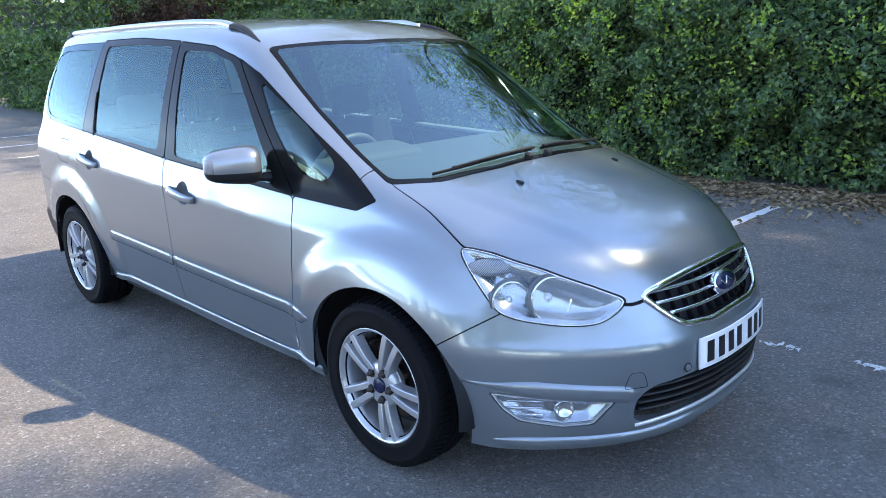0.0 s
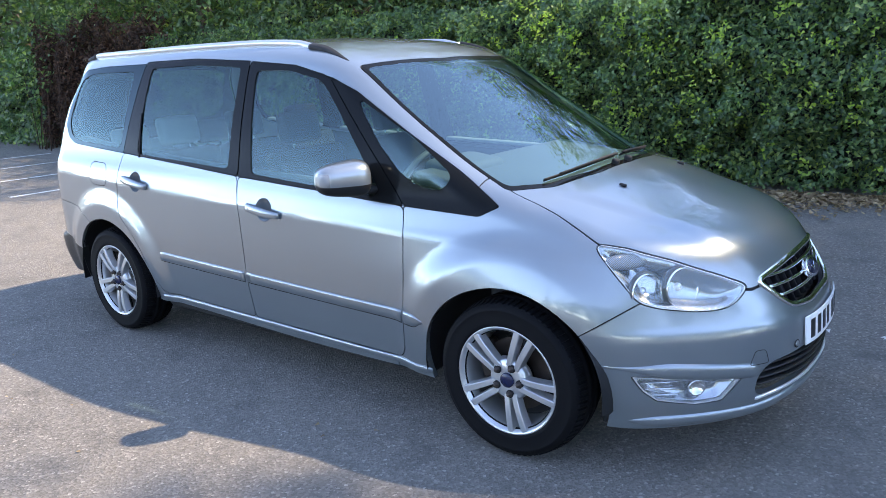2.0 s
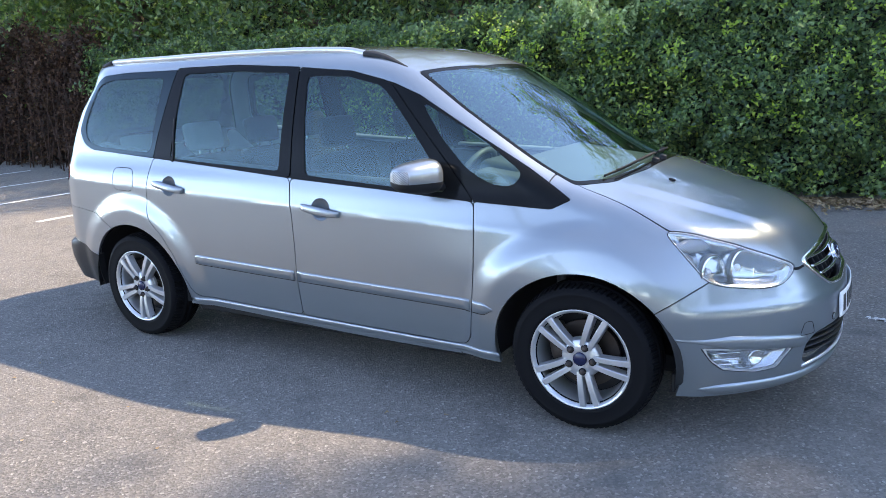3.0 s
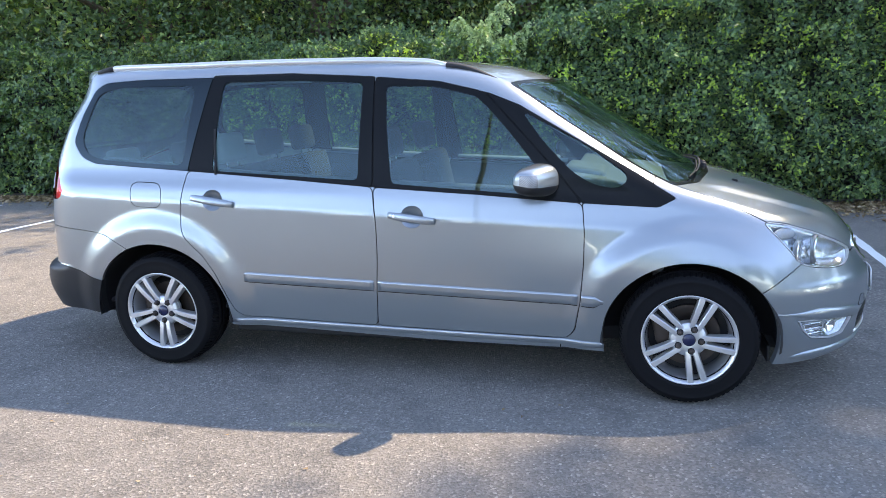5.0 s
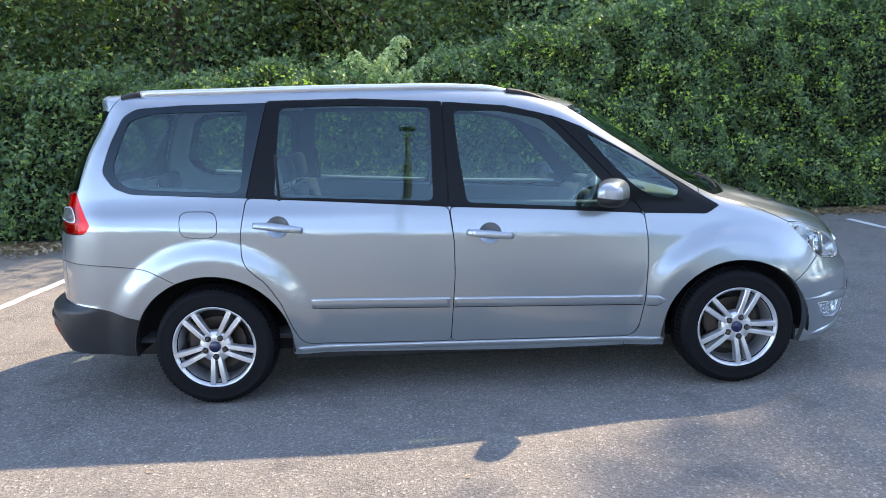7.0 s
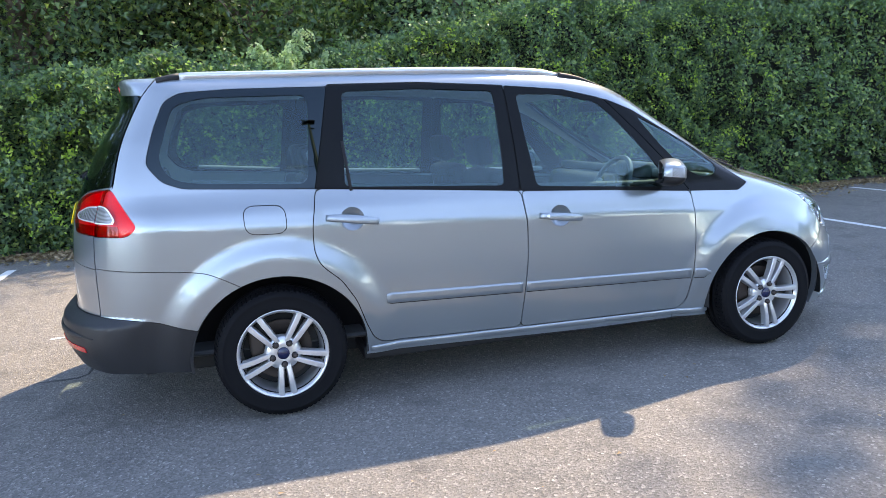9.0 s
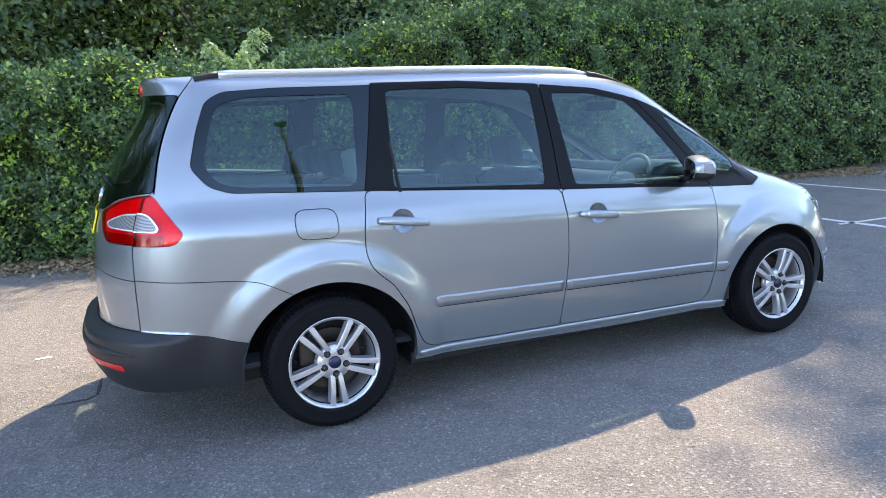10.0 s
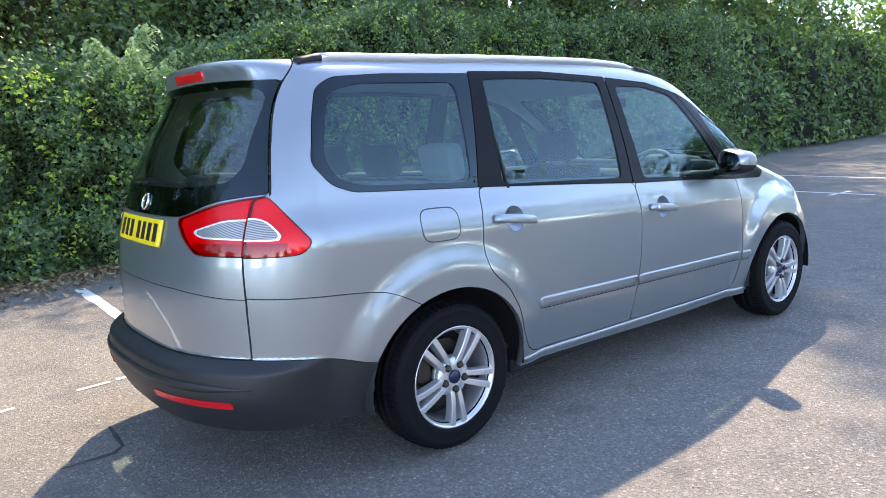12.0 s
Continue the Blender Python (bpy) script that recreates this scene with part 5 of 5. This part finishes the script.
# tail lamps: clear middles in bright frames, high brake light, reflectors
CLEAR_SIDE = outline([(-2.30, 1.092), (-2.165, 1.092), (-2.128, 1.032), (-2.128, 1.008), (-2.30, 1.008)], 1)
CLEAR_GATE = outline([(0.45, 1.042), (0.59, 1.085), (0.80, 1.094), (0.80, 1.008), (0.50, 1.018)], 1)
for ob in [o for o in bpy.data.objects if o.name.split(".")[0] in ("tail_lamp", "tail_lamp_inner")]:
    inner, far = "inner" in ob.name, ob.name.endswith(".001")
    rule = (lambda x, y, z: CLEAR_GATE(-y, z)) if inner else (lambda x, y, z: CLEAR_SIDE(x, z))
    bright, _, _ = split(lamp_in_gate if inner else side_lamp, rule, 0)
    middle, edge_piece, _ = split(bright, lambda x, y, z: rule(x, y, z) + 0.006, 0)
    panel("bright_edge", pushed(edge_piece, 0.0025), SATIN, ob, "bright lamp edging", far=far, rim=0.004)
    panel("clear_lens", pushed(middle, 0.0015), WHITE_LENS, ob, "frosted clear lens", far=far, rim=0.003)
    lower, _, _ = split(lamp_in_gate if inner else side_lamp, lambda x, y, z: np.maximum(z - 1.000, (0.47 + y) if inner else (x + 2.115)), 0)
    panel("lamp_bowl", pushed(lamp_in_gate if inner else side_lamp, -0.016, True), LAMP_BOWL, ob, "white lamp bowl", far=far, rim=0)
    panel("lower_lens", pushed(lower, 0.0012), DEEP_RED_GLASS, ob, "deep red lower lens", far=far, rim=0.002)
yy = np.linspace(-0.155, 0.155, 30)
p, n = end_at(yy, 1.642, False)
V, F = sweep(p - 0.005 * n, n, ring(0.042, 0.024, 16, 5.0))
mesh_object("high_brake_light", V, F, RED_LENS, tailgate, "red high brake light")
reflector, _, _ = split(black_bumper, lambda x, y, z: np.maximum(np.maximum(0.29 + y, -y - 0.68), np.maximum(0.392 - z, np.maximum(z - 0.418, x + 2.1))), 0)
for far in (False, True):
    panel("reflector", pushed(reflector, 0.004), RED_LENS, car, "red bumper reflector", far=far, rim=0.005)
t = np.linspace(-1, 1, 60)
p, n = end_at(0.74 * t, 0.468, False)
V, F = sweep(p + 0.002 * n, n, ring(0.034, 0.016, 12, 2.2), 0.15 + 0.85 * smooth(1.0, 0.75, np.abs(t)))
mesh_object("bumper_step", V, F, GREY_PLASTIC, car)

# rear wiper and round badge
t = np.linspace(0, 1, 12)
p, n = end_at(0.22 - 0.58 * t, 1.205 + 0.012 * np.sin(np.pi * t), False)
rear_wiper = tagged(new("rear_wiper"), "black rear wiper")
rear_wiper.parent = car
V, F = sweep(p + 0.022 * n, n, ring(0.018, 0.012, 8), 1.1 - 0.5 * t)
mesh_object("arm", V, F, BLACK_TRIM, rear_wiper)
V, F = sweep((p + 0.010 * n)[4:], n[4:], ring(0.008, 0.016, 8))
mesh_object("blade", V, F, BLACK_PLASTIC, rear_wiper)
p, n = end_at(0.0, 1.135, False)
V, F = spun([(0.044, 0.0), (0.043, 0.006), (0.038, 0.009), (0.033, 0.006), (0.032, 0.0)], 36)
badge = mesh_object("rear_badge", placed(V[:, [0, 2, 1]], p[0] + 0.002 * n[0], facing(n[0]), (0.86, 0.86, 1)), F, CHROME, tailgate, "round dark badge with a chrome ring")
V, F = disc(0.034, 0.004, 0.001, 30)
mesh_object("badge_face", placed(V, p[0] + 0.001 * n[0], facing(n[0])), F, BLACK_TRIM, badge)

# underbody, arch liners and flaps
for size, at in (((4.10, 1.10, 0.09), (-0.05, 0, 0.245)), ((1.98, 1.58, 0.07), (-0.02, 0, 0.245)), ((0.26, 1.10, 0.05), (1.98, 0, 0.24)), ((0.36, 1.30, 0.05), (-2.04, 0, 0.33))):
    ob = part("underbody", block(size, 0.015), BLACK_PLASTIC, car)
    ob.location = at
for ax, arch in zip(AXLES, ARCHES):
    for s in (-1, 1):
        a = np.linspace(-0.12, np.pi + 0.12, 30)
        pr = np.stack([np.cos(a), np.sin(a)], 1)
        V, F = [], []
        for y, r in ((0.872, arch - 0.004), (0.84, arch + 0.012), (0.58, arch + 0.012), (0.56, 0.02)):
            V += [(ax + 1.075 * r * c, s * y, WHEEL_Z + r * d) for c, d in pr]
        m = len(pr)
        F = [(k * m + i, k * m + i + 1, (k + 1) * m + i + 1, (k + 1) * m + i) for k in range(3) for i in range(m - 1)]
        mesh_object("arch_liner", V, F, BLACK_PLASTIC, car)
for s in (-1, 1):
    ob = part("air_flap", block((0.014, 0.24, 0.08), 0.004), BLACK_PLASTIC, car)
    ob.location = (1.795, s * 0.66, 0.250)


# ---- wheels ----
def wheel_parts(base):
    """A twin-spoke alloy wheel with its tyre; the outer side looks along -y."""
    prof = [(0.200, 0.085), (0.214, 0.100), (0.232, 0.108), (0.262, 0.112), (0.290, 0.108), (0.310, 0.098), (0.312, 0.086), (0.3165, 0.068), (0.318, 0.048), (0.318, 0.044), (0.318, 0.043), (0.318, 0.035), (0.3268, 0.034),
            (0.327, 0.006), (0.318, 0.005), (0.318, -0.005), (0.327, -0.006), (0.3268, -0.034), (0.318, -0.035), (0.318, -0.043), (0.318, -0.044), (0.318, -0.048), (0.3165, -0.068), (0.312, -0.086), (0.310, -0.098),
            (0.290, -0.108), (0.286, -0.1095), (0.284, -0.1085), (0.262, -0.112), (0.240, -0.1095), (0.236, -0.1105), (0.228, -0.107), (0.214, -0.100), (0.200, -0.085)]
    V, F = spun(prof, 72)
    tyre = mesh_object("tyre", V, F, RUBBER, base, "black tyre with worn tread")
    # shoulder blocks of the tread
    lug = block((0.014, 0.050, 0.0165), 0.002, segments=1)
    me = bpy.data.meshes.new("tread_block")
    lug.to_mesh(me)
    lug.free()
    me.materials.append(RUBBER)
    V, F = [], []
    co = np.array([v.co[:] for v in me.vertices])
    fs = [tuple(f.vertices) for f in me.polygons]
    for k in range(76):
        a = 2 * np.pi * k / 76
        for s in (-1, 1):
            x, y, z = 0.3195 + 0.878 * co[:, 0], co[:, 1] + s * 0.070, co[:, 2] + 0.10 * s * co[:, 1]
            x = x - 0.012 * np.clip((np.abs(y) - 0.062) / 0.033, 0, 1) ** 2
            off = len(V)
            V += list(zip(x * np.cos(a) - z * np.sin(a), y, x * np.sin(a) + z * np.cos(a)))
            F += [tuple(i + off for i in f) for f in fs]
    bpy.data.meshes.remove(me)
    tagged(mesh_object("tread", V, F, RUBBER, tyre, "shoulder tread blocks", flat=True), kind="stuff")
    V, F = spun([(0.2165, -0.096), (0.2225, -0.102), (0.2232, -0.105), (0.2185, -0.1058), (0.213, -0.100), (0.203, -0.088), (0.197, -0.062), (0.190, -0.02), (0.188, 0.02), (0.196, 0.08), (0.21, 0.095)], 72)
    rim = mesh_object("rim", V, F, ALLOY, base, "silver alloy rim with five twin spokes")
    for k in range(5):
        a = -np.pi / 2 + 2 * np.pi * k / 5
        d, e = np.array((np.cos(a), 0, np.sin(a))), np.array((-np.sin(a), 0, np.cos(a)))
        for s in (-1, 1):
            t = np.linspace(0, 1, 14)
            r = 0.060 + 0.155 * t
            side = s * (0.0175 + 0.0150 * t ** 1.2)
            y = -0.0815 - 0.010 * np.sin(np.pi * (0.12 + 0.80 * t)) - 0.006 * t ** 2
            path = r[:, None] * d + side[:, None] * e + np.stack([0 * y, y, 0 * y], 1)
            face = [(-0.0165, -0.026), (-0.0125, 0.008), (-0.0100, 0.0105), (0.0100, 0.0105), (0.0125, 0.008), (0.0165, -0.026)]
            V, F = sweep(path, (0, -1, 0), face, np.linspace(0.92, 1.12, 14))
            mesh_object("spoke", V, F, ALLOY, rim, flat=True)
        # the dished bridge to the next pair, near the hub
        b = a + np.pi / 5
        u, w = np.array((np.cos(b), 0, np.sin(b))), np.array((-np.sin(b), 0, np.cos(b)))
        t = np.linspace(0, 1, 8)
        path = (0.056 + 0.026 * t)[:, None] * u + np.stack([0 * t, -0.076 + 0.026 * t ** 1.5, 0 * t], 1)
        V, F = sweep(path, (0, -1, 0), ring(0.062, 0.020, 16, 3.0))
        mesh_object("bridge", V, F, ALLOY, rim)
        # black strip in the open gap of the pair, coloured as its shade
        V, F = sweep([d * 0.060 + np.array((0, -0.045, 0)), d * 0.13 + np.array((0, -0.040, 0)), d * 0.2 + np.array((0, -0.036, 0))], (0, -1, 0), ring(0.030, 0.012, 10))
        mesh_object("gap_shade", V, F, BLACK_PLASTIC, rim, "black strip as the shade in the gap between the spokes")
        c = d * 0.0565 + np.array((0, -0.081, 0))
        # flat black disc on the hub: the shade of the nut's hollow as colour
        V, F = spun([(0.0165, -0.006), (0.0165, -0.0150), (0.0, -0.0150)], 18)
        mesh_object("nut_shade", V + c, F, GAP, rim)
        V, F = spun([(0.0115, 0.0), (0.0115, -0.014), (0.0095, -0.016), (0.009, -0.024), (0.006, -0.027), (0.0, -0.027)], 12)
        mesh_object("wheel_nut", V + c + np.array((0, -0.004, 0)), F, STEEL, rim, "worn grey wheel nut")
    V, F = spun([(0.086, -0.040), (0.086, -0.078), (0.079, -0.088), (0.040, -0.0915), (0.032, -0.090), (0.0, -0.088)], 40)
    mesh_object("hub", V, F, ALLOY, rim)
    V, F = spun([(0.030, -0.072), (0.030, -0.097), (0.027, -0.100), (0.0, -0.101)], 32)
    mesh_object("centre_cap", V, F, BLUE, rim, "dark blue centre cap")
    V, F = spun([(0.150, -0.012), (0.150, 0.004), (0.075, 0.004), (0.075, -0.012), (0.150, -0.012)], 48)
    mesh_object("brake_disc", V, F, STEEL, base, "worn steel brake disc")
    V, F = spun([(0.19, 0.03), (0.02, 0.03)], 40)
    mesh_object("back_plate", V, F, BLACK_PLASTIC, base)
    bm = block((0.075, 0.06, 0.16), 0.015)
    ob = part("caliper", bm, STEEL, base)
    ob.location = (0.135 * np.cos(2.6), -0.01, 0.135 * np.sin(2.6))


for ax in AXLES:
    for s in (-1, 1):
        base = tagged(new("wheel"), "silver alloy wheel")
        base.parent = car
        base.matrix_basis = pose(ax, s * 0.778, 0.327, 0, -13 if ax > 0 else -2, 0 if s < 0 else 180)
        wheel_parts(base)


# ---- inside the car ----
def seat(x, y, width, back_high=0.62, pale=False):
    base = tagged(new("seat"), "charcoal fabric seat with a pale headrest edge" if pale else "charcoal fabric seat")
    base.parent = car
    base.matrix_basis = pose(x, y, 0.32)
    bm = block((0.50, width, 0.16), 0.05, segments=3)
    part("cushion", bm, FABRIC, base).location = (0.05, 0, 0.16)
    bm = block((0.13, width, back_high), 0.05, segments=3)
    ob = part("backrest", bm, FABRIC, base)
    ob.matrix_basis = pose(-0.26, 0, 0.20 + back_high / 2, 0, -13, 0)
    ob = part("side_panel", block((0.10, 0.05, back_high * 0.8), 0.02), FABRIC_LIGHT if pale else FABRIC, base)
    ob.matrix_basis = pose(-0.22, -width / 2 + 0.015, 0.20 + back_high / 2, 0, -13, 0)
    top = 0.20 + back_high + 0.10
    ob = part("headrest", block((0.09, 0.26, 0.17), 0.04, segments=3), FABRIC_LIGHT if pale else FABRIC, base)
    ob.matrix_basis = pose(-0.36, 0, top, 0, -10, 0)
    for s in (-1, 1):
        V, F = sweep([(-0.33, s * 0.06, top - 0.17), (-0.355, s * 0.06, top - 0.02)], (0, 1, 0), ring(0.012, 0.012, 8))
        mesh_object("headrest_post", V, F, CHROME, base)
    V, F = sweep([(-0.26, -width / 2 - 0.02, 0.62), (-0.17, -width / 2 + 0.10, 0.50), (-0.05, 0.05, 0.36)], (1, 0, 0.3), ring(0.045, 0.004, 8))
    if not pale:
        mesh_object("seat_belt", V, F, FABRIC_LIGHT, base)


for y in (-0.37, 0.37):
    seat(0.16, y, 0.50)
for y in (-0.50, 0.0, 0.50):
    seat(-0.78, y, 0.44, 0.60, y < -0.4)
for y in (-0.33, 0.33):
    seat(-1.62, y, 0.46, 0.50, y < 0)
ob = part("dashboard", block((0.52, 1.44, 0.34), 0.08, segments=4), DASH, car, "dark dashboard")
ob.matrix_basis = pose(0.98, 0, 0.84, 0, 6, 0)
ob = part("dash_top", block((0.50, 1.36, 0.06), 0.028, segments=3), DASH_PALE, car, "pale dashboard top")
ob.matrix_basis = pose(1.08, 0, 1.03, 0, 8, 0)
ob = part("instrument_hood", block((0.22, 0.38, 0.10), 0.045, segments=3), DASH_PALE, car)
ob.matrix_basis = pose(0.90, -0.37, 1.065, 0, 8, 0)
for size, at in (((0.05, 1.44, 0.75), (1.28, 0, 0.62)), ((0.9, 0.22, 0.26), (0.45, 0, 0.46)), ((1.5, 1.5, 0.03), (-1.4, 0, 0.335))):
    ob = part("trim_panel", block(size, 0.02), DASH, car)
    ob.location = at
a = np.linspace(0, 2 * np.pi, 40, endpoint=False)
STEERING = plain("grey_leather", (0.16, 0.165, 0.16), 0.42, relief=0.1)
wheel_turn = np.array(facing((-0.88, 0, 0.47)))
V, F = sweep(np.stack([0.188 * np.cos(a), 0.188 * np.sin(a), 0 * a], 1), (0, 0, 1), ring(0.030, 0.028, 12), closed=True)
steering = mesh_object("steering_wheel", placed(V, (0.66, -0.37, 0.985), wheel_turn), F, STEERING, car, "grey leather steering wheel")
for ang in (0.1, np.pi - 0.1, -np.pi / 2):
    V, F = sweep([(0, 0, -0.01), (0.1 * np.cos(ang), 0.1 * np.sin(ang), -0.006), (0.185 * np.cos(ang), 0.185 * np.sin(ang), 0)], (0, 0, 1), ring(0.045, 0.018, 10))
    mesh_object("wheel_spoke", placed(V, (0.66, -0.37, 0.985), wheel_turn), F, SATIN, steering)
V, F = disc(0.075, 0.03, 0.012)
mesh_object("wheel_boss", placed(V, (0.66, -0.37, 0.985), wheel_turn, (1, 0.85, 1)), F, DASH, steering)
SILL_LINE = curve((-1.8, -1.1, -0.45, 0.0, 0.7), (1.195, 1.135, 1.095, 1.07, 1.04))
inside = lambda piece, d: (lambda q: (q[0], -q[1], q[2][:, ::-1]))(pushed(piece, -d))
panel("headlining", inside(roof_piece, 0.035), LINING, car, "pale headlining", rim=0, both=True)
for far in (False, True):
    panel("pillar_lining", inside(cut(side_piece, 0.9 - side_piece[0][:, 2])[0], 0.030), LINING, car, "pale pillar lining", far=far, rim=0)
    panel("side_lining", inside(cut(side_piece, side_piece[0][:, 2] - 0.9)[0], 0.030), DASH, car, far=far, rim=0)
    for piece in (f_door, r_door):
        panel("door_card", inside(piece, 0.055), DASH, car, "dark door card", far=far, rim=0)
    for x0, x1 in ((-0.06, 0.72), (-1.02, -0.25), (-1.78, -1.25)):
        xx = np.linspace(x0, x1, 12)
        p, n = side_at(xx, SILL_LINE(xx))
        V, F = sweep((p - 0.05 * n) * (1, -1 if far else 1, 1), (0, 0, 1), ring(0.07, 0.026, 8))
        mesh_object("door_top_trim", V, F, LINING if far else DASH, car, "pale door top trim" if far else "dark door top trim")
p, n = top_at(0.90, 0.0)
ob = part("rear_view_mirror", block((0.03, 0.24, 0.065), 0.014, segments=3), BLACK_PLASTIC, car, "inside mirror")
ob.matrix_basis = pose(0.72, -0.02, 1.47, 0, 10, 15)
